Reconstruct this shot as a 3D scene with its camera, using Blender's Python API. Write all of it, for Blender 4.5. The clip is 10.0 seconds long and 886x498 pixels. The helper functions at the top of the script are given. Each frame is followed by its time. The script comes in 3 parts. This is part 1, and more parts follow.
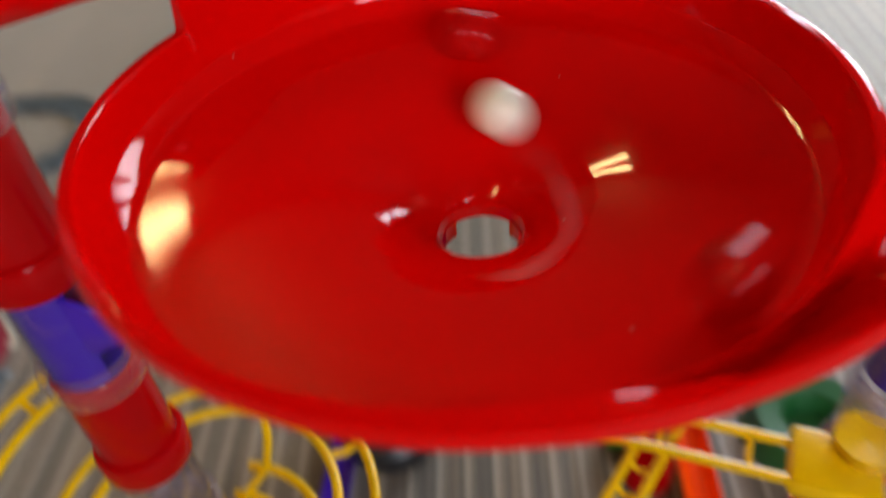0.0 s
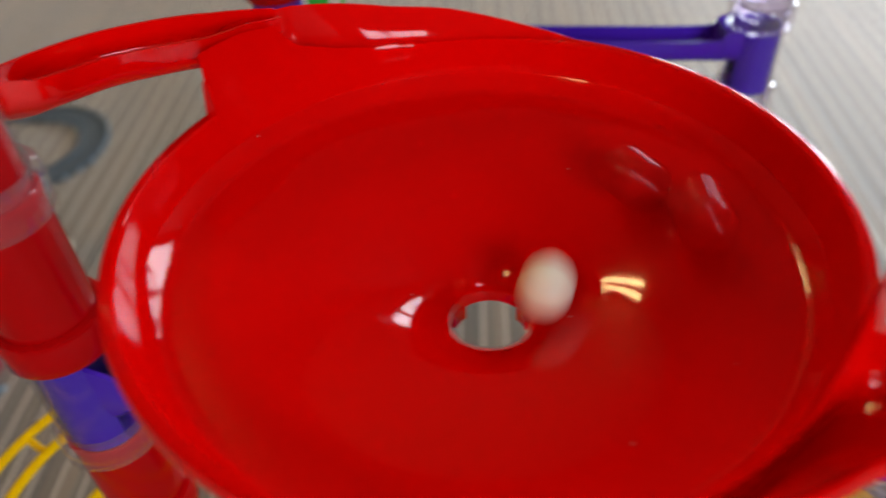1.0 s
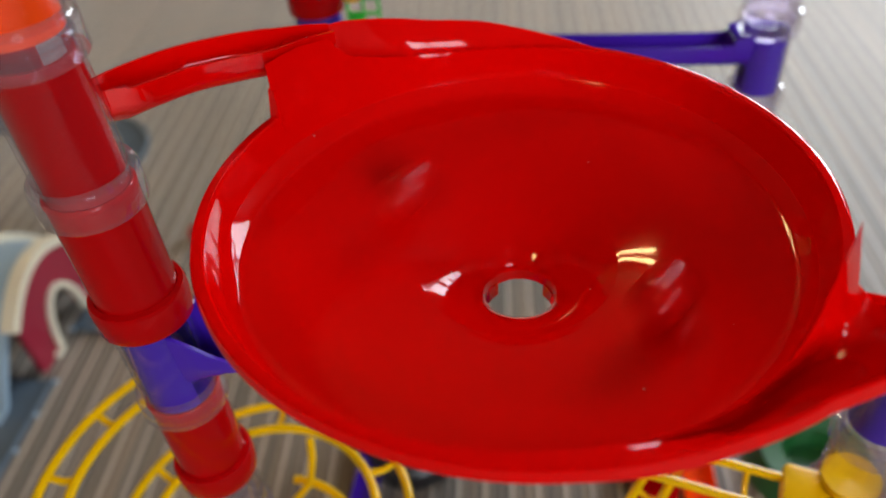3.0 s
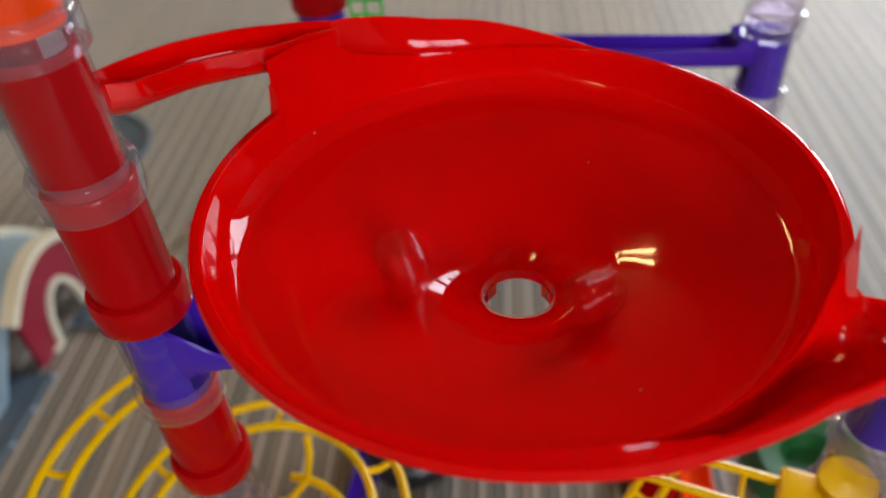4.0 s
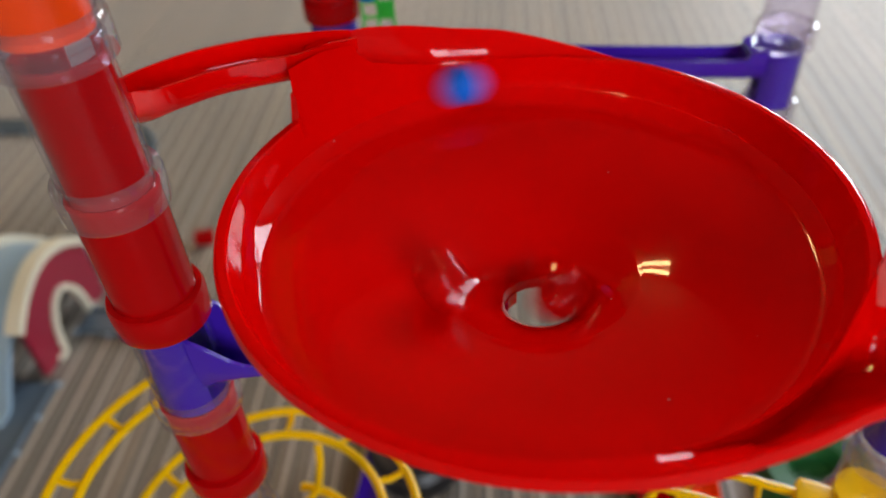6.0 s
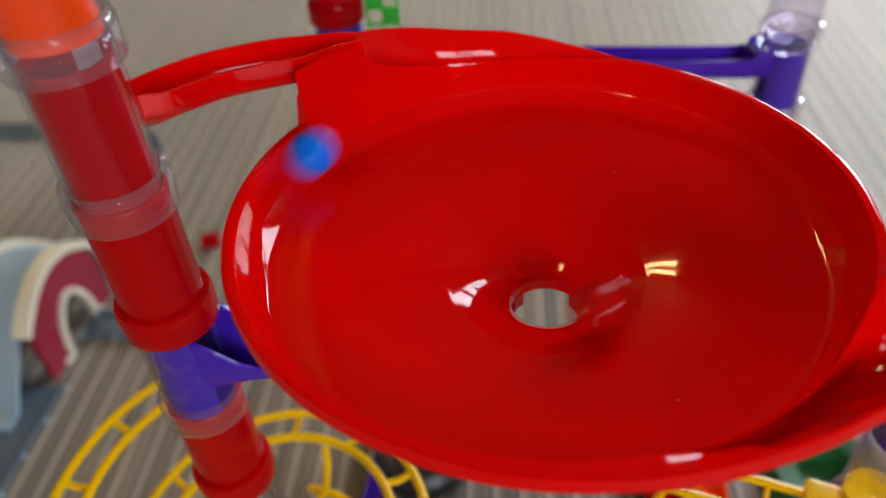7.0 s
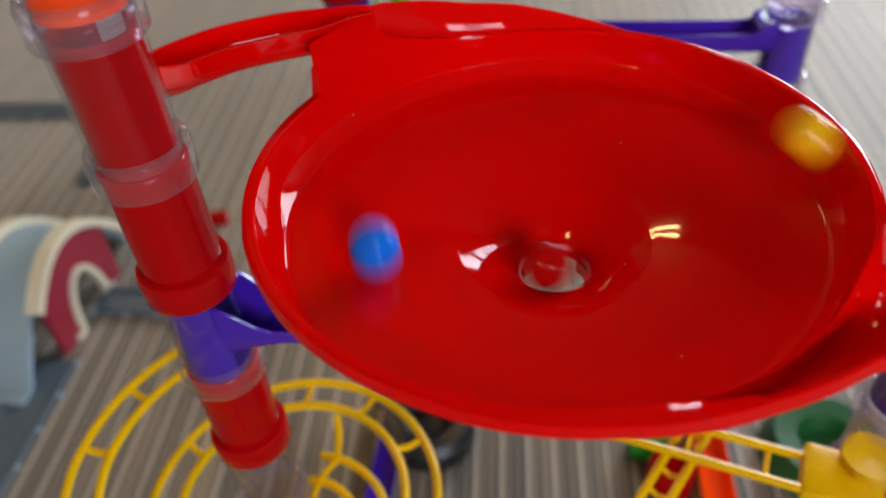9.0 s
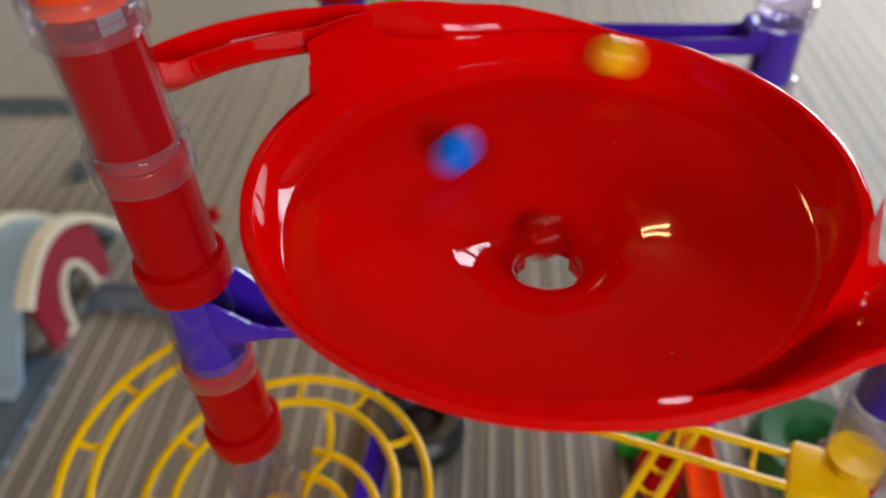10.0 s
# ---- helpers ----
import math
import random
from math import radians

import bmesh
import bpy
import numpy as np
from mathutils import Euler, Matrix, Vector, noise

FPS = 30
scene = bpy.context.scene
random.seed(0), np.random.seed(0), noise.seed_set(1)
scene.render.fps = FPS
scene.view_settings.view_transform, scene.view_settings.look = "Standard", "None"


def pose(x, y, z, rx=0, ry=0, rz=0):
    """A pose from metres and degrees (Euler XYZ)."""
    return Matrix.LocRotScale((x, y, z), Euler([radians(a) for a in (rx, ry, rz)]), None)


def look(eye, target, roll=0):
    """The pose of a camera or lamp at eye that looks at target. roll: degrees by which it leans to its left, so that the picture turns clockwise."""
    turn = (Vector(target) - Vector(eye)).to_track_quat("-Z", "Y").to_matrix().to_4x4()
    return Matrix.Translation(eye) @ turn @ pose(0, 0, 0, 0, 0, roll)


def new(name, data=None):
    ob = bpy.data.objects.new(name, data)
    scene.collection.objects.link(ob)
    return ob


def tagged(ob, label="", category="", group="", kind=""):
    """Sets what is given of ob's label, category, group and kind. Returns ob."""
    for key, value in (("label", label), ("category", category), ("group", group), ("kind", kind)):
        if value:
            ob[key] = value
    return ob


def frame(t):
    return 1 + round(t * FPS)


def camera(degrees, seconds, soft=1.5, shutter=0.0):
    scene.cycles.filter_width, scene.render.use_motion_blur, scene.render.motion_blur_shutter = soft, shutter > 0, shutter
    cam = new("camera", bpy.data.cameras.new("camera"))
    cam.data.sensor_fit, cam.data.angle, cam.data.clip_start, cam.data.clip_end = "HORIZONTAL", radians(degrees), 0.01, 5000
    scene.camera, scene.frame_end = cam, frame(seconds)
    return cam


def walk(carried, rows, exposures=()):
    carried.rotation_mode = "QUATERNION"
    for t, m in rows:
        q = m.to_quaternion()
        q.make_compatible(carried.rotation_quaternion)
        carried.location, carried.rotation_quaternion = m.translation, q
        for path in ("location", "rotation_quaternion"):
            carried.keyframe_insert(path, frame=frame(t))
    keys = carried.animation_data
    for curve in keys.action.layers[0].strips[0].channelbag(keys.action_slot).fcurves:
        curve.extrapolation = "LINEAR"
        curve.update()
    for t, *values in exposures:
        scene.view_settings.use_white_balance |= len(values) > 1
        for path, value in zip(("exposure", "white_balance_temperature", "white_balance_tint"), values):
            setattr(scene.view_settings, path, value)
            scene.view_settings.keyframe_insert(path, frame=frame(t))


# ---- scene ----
PATH = [
    (0, (0.0145, -0.1685, 0.1026), (-0.0155, 0.0501, -0.1006), -6.08),
    (0.1, (0.0241, -0.1677, 0.0977), (-0.0163, 0.0576, -0.0962), -8.15),
    (0.2, (0.0287, -0.1692, 0.1038), (-0.0148, 0.0590, -0.0862), -8.35),
    (0.3, (0.0219, -0.1725, 0.1058), (-0.0140, 0.0615, -0.0785), -7.00),
    (0.4, (0.0199, -0.1665, 0.1130), (-0.0129, 0.0661, -0.0736), -5.60),
    (0.5, (0.0187, -0.1606, 0.1222), (-0.0167, 0.0691, -0.0675), -4.96),
    (0.6, (0.0124, -0.1604, 0.1323), (-0.0207, 0.0708, -0.0561), -5.35),
    (0.7, (0.0153, -0.1663, 0.1356), (-0.0231, 0.0665, -0.0497), -6.29),
    (0.8, (0.0106, -0.1649, 0.1326), (-0.0222, 0.0663, -0.0557), -4.61),
    (0.9, (0.0053, -0.1640, 0.1292), (-0.0269, 0.0576, -0.0704), -4.64),
    (1, (0.0089, -0.1613, 0.1292), (-0.0172, 0.0595, -0.0722), -3.22),
    (1.1, (0.0122, -0.1665, 0.1272), (-0.0190, 0.0586, -0.0686), -4.44),
    (1.2, (0.0064, -0.1628, 0.1257), (-0.0181, 0.0618, -0.0717), -3.51),
    (1.3, (0.0099, -0.1612, 0.1321), (-0.0208, 0.0568, -0.0718), -4.10),
    (1.4, (0.0084, -0.1679, 0.1366), (-0.0235, 0.0550, -0.0617), -3.29),
    (1.5, (0.0034, -0.1788, 0.1391), (-0.0269, 0.0458, -0.0575), -4.35),
    (2, (0.0078, -0.1917, 0.1458), (-0.0257, 0.0307, -0.0528), -5.03),
    (2.5, (0.0073, -0.1919, 0.1456), (-0.0276, 0.0301, -0.0531), -5.19),
    (4, (0.0082, -0.1920, 0.1450), (-0.0273, 0.0299, -0.0538), -4.35),
    (4.5, (0.0047, -0.1913, 0.1434), (-0.0310, 0.0307, -0.0553), -4.09),
    (5, (0.0021, -0.1932, 0.1455), (-0.0335, 0.0311, -0.0505), -3.92),
    (5.5, (0.0010, -0.1930, 0.1452), (-0.0337, 0.0315, -0.0507), -3.77),
    (7, (-0.0004, -0.1933, 0.1449), (-0.0374, 0.0315, -0.0502), -4.56),
    (7.5, (-0.0001, -0.1937, 0.1457), (-0.0375, 0.0318, -0.0486), -4.57),
    (8, (-0.0006, -0.1952, 0.1468), (-0.0356, 0.0312, -0.0469), -4.23),
    (8.5, (-0.0020, -0.1964, 0.1473), (-0.0385, 0.0301, -0.0459), -4.32),
    (9, (-0.0022, -0.2032, 0.1467), (-0.0402, 0.0166, -0.0539), -5.00),
    (9.5, (-0.0090, -0.2087, 0.1483), (-0.0426, 0.0111, -0.0532), -3.81),
    (10, (-0.0033, -0.2065, 0.1483), (-0.0375, 0.0137, -0.0525), -3.81),
]
FLOOR = -0.46
cam = camera(60.55, 10.0, soft=1.6, shutter=0.9)
cam.data.dof.use_dof = True
cam.data.dof.focus_distance = 0.245
cam.data.dof.aperture_fstop = 6.8
walk(cam, [(t, look(eye, aim, roll)) for t, eye, aim, roll in PATH], exposures=[(0, 0.16), (10, 0.16)])

# ---- light: daylight through two windows, warm ceiling lamps ----
world = bpy.data.worlds.new("daylight")
scene.world = world
world.use_nodes = True
wn = world.node_tree.nodes
sky = wn.new("ShaderNodeTexSky")
sky.sky_type, sky.sun_disc = "NISHITA", False
sky.sun_elevation, sky.sun_rotation = radians(38), radians(60)
world.node_tree.links.new(sky.outputs[0], wn["Background"].inputs[0])
wn["Background"].inputs[1].default_value = 0.15


def area(name, place, aim, sx, sy, watts, colour):
    lamp = bpy.data.lights.new(name, "AREA")
    lamp.shape, lamp.size, lamp.size_y, lamp.energy, lamp.color = "RECTANGLE", sx, sy, watts, colour
    ob = new(name, lamp)
    ob.matrix_world = look(place, aim)
    return ob


# ---- materials ----
def material(name, colour, rough=0.3, metal=0.0, vary=0.06, scale=60.0, bump=0.0, coat=0.0, spec=0.5, specks=False):
    m = bpy.data.materials.new(name)
    m.use_nodes = True
    nt = m.node_tree
    b = nt.nodes["Principled BSDF"]
    tc = nt.nodes.new("ShaderNodeTexCoord")
    big = nt.nodes.new("ShaderNodeTexNoise")
    big.inputs["Scale"].default_value, big.inputs["Detail"].default_value = scale * 0.25, 3
    fine = nt.nodes.new("ShaderNodeTexNoise")
    fine.inputs["Scale"].default_value, fine.inputs["Detail"].default_value = scale * 8, 4
    for n in (big, fine):
        nt.links.new(tc.outputs["Object"], n.inputs["Vector"])
    hsv = nt.nodes.new("ShaderNodeHueSaturation")
    hsv.inputs["Color"].default_value = (*colour, 1)
    mr = nt.nodes.new("ShaderNodeMapRange")
    mr.inputs[3].default_value, mr.inputs[4].default_value = 1 - vary * 2, 1 + vary * 2
    nt.links.new(big.outputs["Fac"], mr.inputs[0])
    nt.links.new(mr.outputs[0], hsv.inputs["Value"])
    if specks:
        vo = nt.nodes.new("ShaderNodeTexVoronoi")
        vo.inputs["Scale"].default_value = 105
        nt.links.new(tc.outputs["Object"], vo.inputs["Vector"])
        near, some, both, dust = nt.nodes.new("ShaderNodeMath"), nt.nodes.new("ShaderNodeMath"), nt.nodes.new("ShaderNodeMath"), nt.nodes.new("ShaderNodeMixRGB")
        near.operation, some.operation, both.operation = "LESS_THAN", "GREATER_THAN", "MULTIPLY"
        near.inputs[1].default_value, some.inputs[1].default_value = 0.042, 0.80
        pick = nt.nodes.new("ShaderNodeSeparateColor")
        nt.links.new(vo.outputs["Color"], pick.inputs[0])
        nt.links.new(vo.outputs["Distance"], near.inputs[0])
        nt.links.new(pick.outputs[0], some.inputs[0])
        nt.links.new(near.outputs[0], both.inputs[0])
        nt.links.new(some.outputs[0], both.inputs[1])
        dust.inputs[2].default_value = (0.62, 0.25, 0.24, 1)
        nt.links.new(both.outputs[0], dust.inputs[0])
        nt.links.new(hsv.outputs[0], dust.inputs[1])
        nt.links.new(dust.outputs[0], b.inputs["Base Color"])
    else:
        nt.links.new(hsv.outputs[0], b.inputs["Base Color"])
    rr = nt.nodes.new("ShaderNodeMapRange")
    rr.inputs[3].default_value, rr.inputs[4].default_value = rough * 0.75, rough * 1.25
    nt.links.new(fine.outputs["Fac"], rr.inputs[0])
    nt.links.new(rr.outputs[0], b.inputs["Roughness"])
    b.inputs["Metallic"].default_value = metal
    b.inputs["Coat Weight"].default_value = coat
    b.inputs["Specular IOR Level"].default_value = spec
    if bump:
        bp = nt.nodes.new("ShaderNodeBump")
        bp.inputs["Strength"].default_value, bp.inputs["Distance"].default_value = bump, 0.001
        nt.links.new(fine.outputs["Fac"], bp.inputs["Height"])
        nt.links.new(bp.outputs[0], b.inputs["Normal"])
    return m


def clear_plastic(name, tint=(0.95, 0.93, 0.97), haze=0.025, edge=3.5):
    m = bpy.data.materials.new(name)
    m.use_nodes = True
    nt = m.node_tree
    nt.nodes.clear()
    out = nt.nodes.new("ShaderNodeOutputMaterial")
    tr, gl, df = nt.nodes.new("ShaderNodeBsdfTransparent"), nt.nodes.new("ShaderNodeBsdfGlossy"), nt.nodes.new("ShaderNodeBsdfDiffuse")
    tr.inputs[0].default_value = (*tint, 1)
    gl.inputs["Roughness"].default_value = 0.035
    df.inputs[0].default_value = (0.75, 0.72, 0.78, 1)
    face = nt.nodes.new("ShaderNodeLayerWeight")
    face.inputs[0].default_value = 0.5
    power = nt.nodes.new("ShaderNodeMath")
    power.operation = "POWER"
    power.inputs[1].default_value = edge
    nt.links.new(face.outputs["Facing"], power.inputs[0])
    fr = nt.nodes.new("ShaderNodeMapRange")
    fr.inputs[3].default_value, fr.inputs[4].default_value = 0.009, 0.7
    nt.links.new(power.outputs[0], fr.inputs[0])
    cloud = nt.nodes.new("ShaderNodeTexNoise")
    cloud.inputs["Scale"].default_value = 90
    hz = nt.nodes.new("ShaderNodeMapRange")
    hz.inputs[3].default_value, hz.inputs[4].default_value = haze * 0.5, haze * 1.5
    nt.links.new(cloud.outputs["Fac"], hz.inputs[0])
    a, b = nt.nodes.new("ShaderNodeMixShader"), nt.nodes.new("ShaderNodeMixShader")
    nt.links.new(hz.outputs[0], a.inputs[0])
    nt.links.new(tr.outputs[0], a.inputs[1])
    nt.links.new(df.outputs[0], a.inputs[2])
    nt.links.new(fr.outputs[0], b.inputs[0])
    nt.links.new(a.outputs[0], b.inputs[1])
    nt.links.new(gl.outputs[0], b.inputs[2])
    nt.links.new(b.outputs[0], out.inputs[0])
    return m


def glow(name, colour, strength):
    m = bpy.data.materials.new(name)
    m.use_nodes = True
    b = m.node_tree.nodes["Principled BSDF"]
    b.inputs["Base Color"].default_value = (*colour, 1)
    b.inputs["Emission Color"].default_value = (*colour, 1)
    b.inputs["Emission Strength"].default_value = strength
    return m


def woven(name):
    """Woven striped floor: fine yarns across x in tan, brown and grey, pale lines, weave dashes along y."""
    m = bpy.data.materials.new(name)
    m.use_nodes = True
    nt = m.node_tree
    b = nt.nodes["Principled BSDF"]
    tc, sep = nt.nodes.new("ShaderNodeTexCoord"), nt.nodes.new("ShaderNodeSeparateXYZ")
    rot = nt.nodes.new("ShaderNodeMapping")
    rot.inputs["Rotation"].default_value = (0, 0, radians(-3.0))
    nt.links.new(tc.outputs["Object"], rot.inputs[0])
    nt.links.new(rot.outputs[0], sep.inputs[0])

    def math_node(op, a, v=None, c=None):
        n = nt.nodes.new("ShaderNodeMath")
        n.operation = op
        nt.links.new(a, n.inputs[0])
        if v is not None:
            if isinstance(v, (int, float)):
                n.inputs[1].default_value = v
            else:
                nt.links.new(v, n.inputs[1])
        return n.outputs[0]

    def band(width):
        """A random value for each stripe of that width."""
        n = nt.nodes.new("ShaderNodeTexWhiteNoise")
        n.noise_dimensions = "1D"
        nt.links.new(math_node("FLOOR", math_node("DIVIDE", sep.outputs[0], width)), n.inputs["W"])
        return n.outputs["Value"]

    ramp = nt.nodes.new("ShaderNodeValToRGB")
    stops = [(0.0, (0.012, 0.009, 0.007)), (0.28, (0.032, 0.022, 0.014)), (0.46, (0.105, 0.066, 0.036)), (0.60, (0.060, 0.052, 0.046)), (0.76, (0.17, 0.115, 0.066)), (1.0, (0.25, 0.185, 0.12))]
    while len(ramp.color_ramp.elements) < len(stops):
        ramp.color_ramp.elements.new(0.5)
    for e, (p, c) in zip(ramp.color_ramp.elements, stops):
        e.position, e.color = p, (*c, 1)
    mix = math_node("ADD", math_node("MULTIPLY", band(0.0235), 0.42), math_node("ADD", math_node("MULTIPLY", band(0.0078), 0.25), math_node("MULTIPLY", band(0.0026), 0.33)))
    nt.links.new(mix, ramp.inputs[0])
    # pale line at every 23 mm, fainter ones at a third of that
    frac = math_node("FRACT", math_node("DIVIDE", sep.outputs[0], 0.0235))
    line = math_node("LESS_THAN", frac, 0.17)
    pale = nt.nodes.new("ShaderNodeMixRGB")
    pale.inputs[2].default_value = (0.72, 0.64, 0.53, 1)
    thin = math_node("LESS_THAN", math_node("FRACT", math_node("DIVIDE", sep.outputs[0], 0.00783)), 0.24)
    nt.links.new(math_node("MAXIMUM", math_node("MULTIPLY", line, 0.5), math_node("MULTIPLY", thin, 0.28)), pale.inputs[0])
    nt.links.new(ramp.outputs[0], pale.inputs[1])
    # weave dashes and blotches
    wv = nt.nodes.new("ShaderNodeTexWave")
    wv.wave_type, wv.bands_direction = "BANDS", "Y"
    wv.inputs["Scale"].default_value, wv.inputs["Distortion"].default_value = 95, 2.0
    wv.inputs["Detail"].default_value, wv.inputs["Detail Scale"].default_value = 2, 3
    nt.links.new(rot.outputs[0], wv.inputs["Vector"])
    stain = nt.nodes.new("ShaderNodeTexNoise")
    stain.inputs["Scale"].default_value = 7
    nt.links.new(tc.outputs["Object"], stain.inputs["Vector"])
    val = math_node("MULTIPLY", math_node("ADD", math_node("MULTIPLY", wv.outputs["Fac"], 0.35), 0.82), math_node("ADD", math_node("MULTIPLY", stain.outputs["Fac"], 0.3), 0.85))
    dark = nt.nodes.new("ShaderNodeHueSaturation")
    nt.links.new(pale.outputs[0], dark.inputs["Color"])
    nt.links.new(val, dark.inputs["Value"])
    nt.links.new(dark.outputs[0], b.inputs["Base Color"])
    b.inputs["Roughness"].default_value = 0.5
    b.inputs["Specular IOR Level"].default_value = 0.45
    b.inputs["Sheen Weight"].default_value = 1.0
    b.inputs["Sheen Roughness"].default_value = 0.5
    b.inputs["Sheen Tint"].default_value = (1.0, 0.92, 0.80, 1)
    bp = nt.nodes.new("ShaderNodeBump")
    bp.inputs["Strength"].default_value, bp.inputs["Distance"].default_value = 0.35, 0.0008
    nt.links.new(wv.outputs["Fac"], bp.inputs["Height"])
    nt.links.new(bp.outputs[0], b.inputs["Normal"])
    return m


RED = material("red_plastic", (0.74, 0.0006, 0.0006), 0.035, vary=0.03, scale=30, bump=0.003, spec=0.21, specks=True)
RED_TUBE = material("red_tube_plastic", (0.42, 0.0010, 0.002), 0.07, vary=0.04, scale=40, bump=0.01, spec=0.13)
PURPLE = material("purple_plastic", (0.058, 0.014, 0.40), 0.16, vary=0.06, scale=40, bump=0.01)
YELLOW = material("yellow_plastic", (0.86, 0.52, 0.0), 0.25, vary=0.06, scale=50, bump=0.015, spec=0.3)
ORANGE = material("orange_plastic", (0.95, 0.075, 0.0), 0.25, vary=0.04, scale=40, bump=0.01, spec=0.3)
GREEN = material("green_plastic", (0.03, 0.55, 0.05), 0.25, vary=0.06, scale=40, bump=0.01)
DARKGREEN = material("dark_green_plastic", (0.013, 0.11, 0.025), 0.4, vary=0.1, scale=40, bump=0.02)
BLACK = material("black_rubber", (0.012, 0.012, 0.014), 0.4, vary=0.1, scale=60, bump=0.03)
ROAD = material("grey_blue_track_plastic", (0.095, 0.13, 0.165), 0.4, vary=0.12, scale=40, bump=0.05)
PALEBLUE = material("pale_blue_plastic", (0.30, 0.42, 0.52), 0.4, vary=0.1, scale=40, bump=0.03)
CREAM = material("cream_painted_wood", (0.78, 0.72, 0.55), 0.45, vary=0.08, scale=40, bump=0.05)
MAROON = material("maroon_paint", (0.30, 0.012, 0.035), 0.4, vary=0.1, scale=40, bump=0.05)
CLEAR = clear_plastic("clear_plastic", haze=0.004)
CLEAR_RIM = clear_plastic("clear_plastic_collar", (0.93, 0.90, 0.95), 0.05, 2.2)
WOVEN = woven("striped_woven_floor")
WALLPAINT = material("wall_paint", (0.13, 0.115, 0.10), 0.7, vary=0.04, scale=8, bump=0.05)
CEILPAINT = material("ceiling_paint", (0.06, 0.052, 0.045), 0.8, vary=0.03, scale=8, bump=0.05)
WHITEPAINT = material("window_frame_paint", (0.8, 0.8, 0.8), 0.4, vary=0.03, scale=20)
LAMP = glow("warm_lamp_glass", (1.0, 0.66, 0.28), 56)
GLASS = clear_plastic("window_glass", (0.97, 0.98, 0.99), 0.0)
M_WHITE = material("white_glass", (0.90, 0.84, 0.70), 0.12, vary=0.08, scale=200)
M_RED = material("red_glass", (0.50, 0.003, 0.003), 0.05, vary=0.08, scale=200, spec=0.2)
M_BLUE = material("blue_glass", (0.002, 0.155, 0.80), 0.08, vary=0.28, scale=260, spec=0.18)
M_YELLOW = material("yellow_glass", (0.98, 0.56, 0.01), 0.1, vary=0.15, scale=200)


# ---- mesh helpers ----
def mesh_of(name, verts, faces, mat, smooth=True):
    me = bpy.data.meshes.new(name)
    me.from_pydata([tuple(v) for v in verts], [], faces)
    me.materials.append(mat)
    me.update()
    if smooth:
        me.shade_smooth()
        me.set_sharp_from_angle(angle=radians(40))
    return me


def part(name, me, parent=None, label="", m=None):
    ob = new(name, me)
    if parent is not None:
        ob.parent = parent
    if m is not None:
        ob.matrix_basis = m
    if label:
        ob["label"] = label
    return ob


def thing(name, label, category, m=None, group="", kind=""):
    ob = new(name)
    ob.empty_display_size = 0.02
    if m is not None:
        ob.matrix_basis = m
    return tagged(ob, label, category, group, kind)


def bm_mesh(name, bm, mat, smooth=True):
    me = bpy.data.meshes.new(name)
    bmesh.ops.recalc_face_normals(bm, faces=bm.faces)
    bm.to_mesh(me)
    bm.free()
    me.materials.append(mat)
    if smooth:
        me.shade_smooth()
        me.set_sharp_from_angle(angle=radians(40))
    return me


def lathe(name, profile, mat, steps=48, start=0.0, sweep=360.0):
    """A closed ring of (r, z) turned about z; an open sweep gets end caps."""
    full = sweep >= 360
    n = steps if full else steps + 1
    k = len(profile)
    verts, faces = [], []
    for i in range(n):
        a = radians(start + sweep * i / steps)
        verts += [(r * math.cos(a), r * math.sin(a), z) for r, z in profile]
    for i in range(steps):
        j = (i + 1) % n
        for c in range(k):
            d = (c + 1) % k
            faces.append((i * k + c, j * k + c, j * k + d, i * k + d))
    if not full:
        faces += [tuple(range(k))[::-1], tuple((n - 1) * k + c for c in range(k))]
    me = mesh_of(name, verts, faces, mat)
    bm = bmesh.new()
    bm.from_mesh(me)
    bmesh.ops.recalc_face_normals(bm, faces=bm.faces)
    bm.to_mesh(me)
    bm.free()
    return me


def box(name, size, mat, place=(0, 0, 0), bevel=0.0):
    bm = bmesh.new()
    bmesh.ops.create_cube(bm, size=1.0, matrix=Matrix.Translation(place) @ Matrix.Diagonal((*size, 1)))
    if bevel:
        bmesh.ops.bevel(bm, geom=bm.edges[:], offset=bevel, segments=2, affect="EDGES", profile=0.5)
    return bm_mesh(name, bm, mat)


def sweep(name, points, section, mat, closed_section=True, up=(0, 0, 1)):
    """Sweep a section of (side, up) pairs along points; ends capped."""
    pts = [Vector(p) for p in points]
    k = len(section)
    verts, faces = [], []
    for i, p in enumerate(pts):
        ahead = (pts[min(i + 1, len(pts) - 1)] - pts[max(i - 1, 0)]).normalized()
        side = ahead.cross(Vector(up)).normalized()
        top = side.cross(ahead).normalized()
        verts += [p + side * s + top * u for s, u in section]
    for i in range(len(pts) - 1):
        for c in range(k if closed_section else k - 1):
            d = (c + 1) % k
            faces.append((i * k + c, i * k + d, (i + 1) * k + d, (i + 1) * k + c))
    if closed_section:
        faces += [tuple(range(k))[::-1], tuple((len(pts) - 1) * k + c for c in range(k))]
    me = mesh_of(name, verts, faces, mat)
    bm = bmesh.new()
    bm.from_mesh(me)
    bmesh.ops.recalc_face_normals(bm, faces=bm.faces)
    bm.to_mesh(me)
    bm.free()
    return me


def ring_section(r, n=10):
    return [(r * math.cos(2 * math.pi * i / n), r * math.sin(2 * math.pi * i / n)) for i in range(n)]


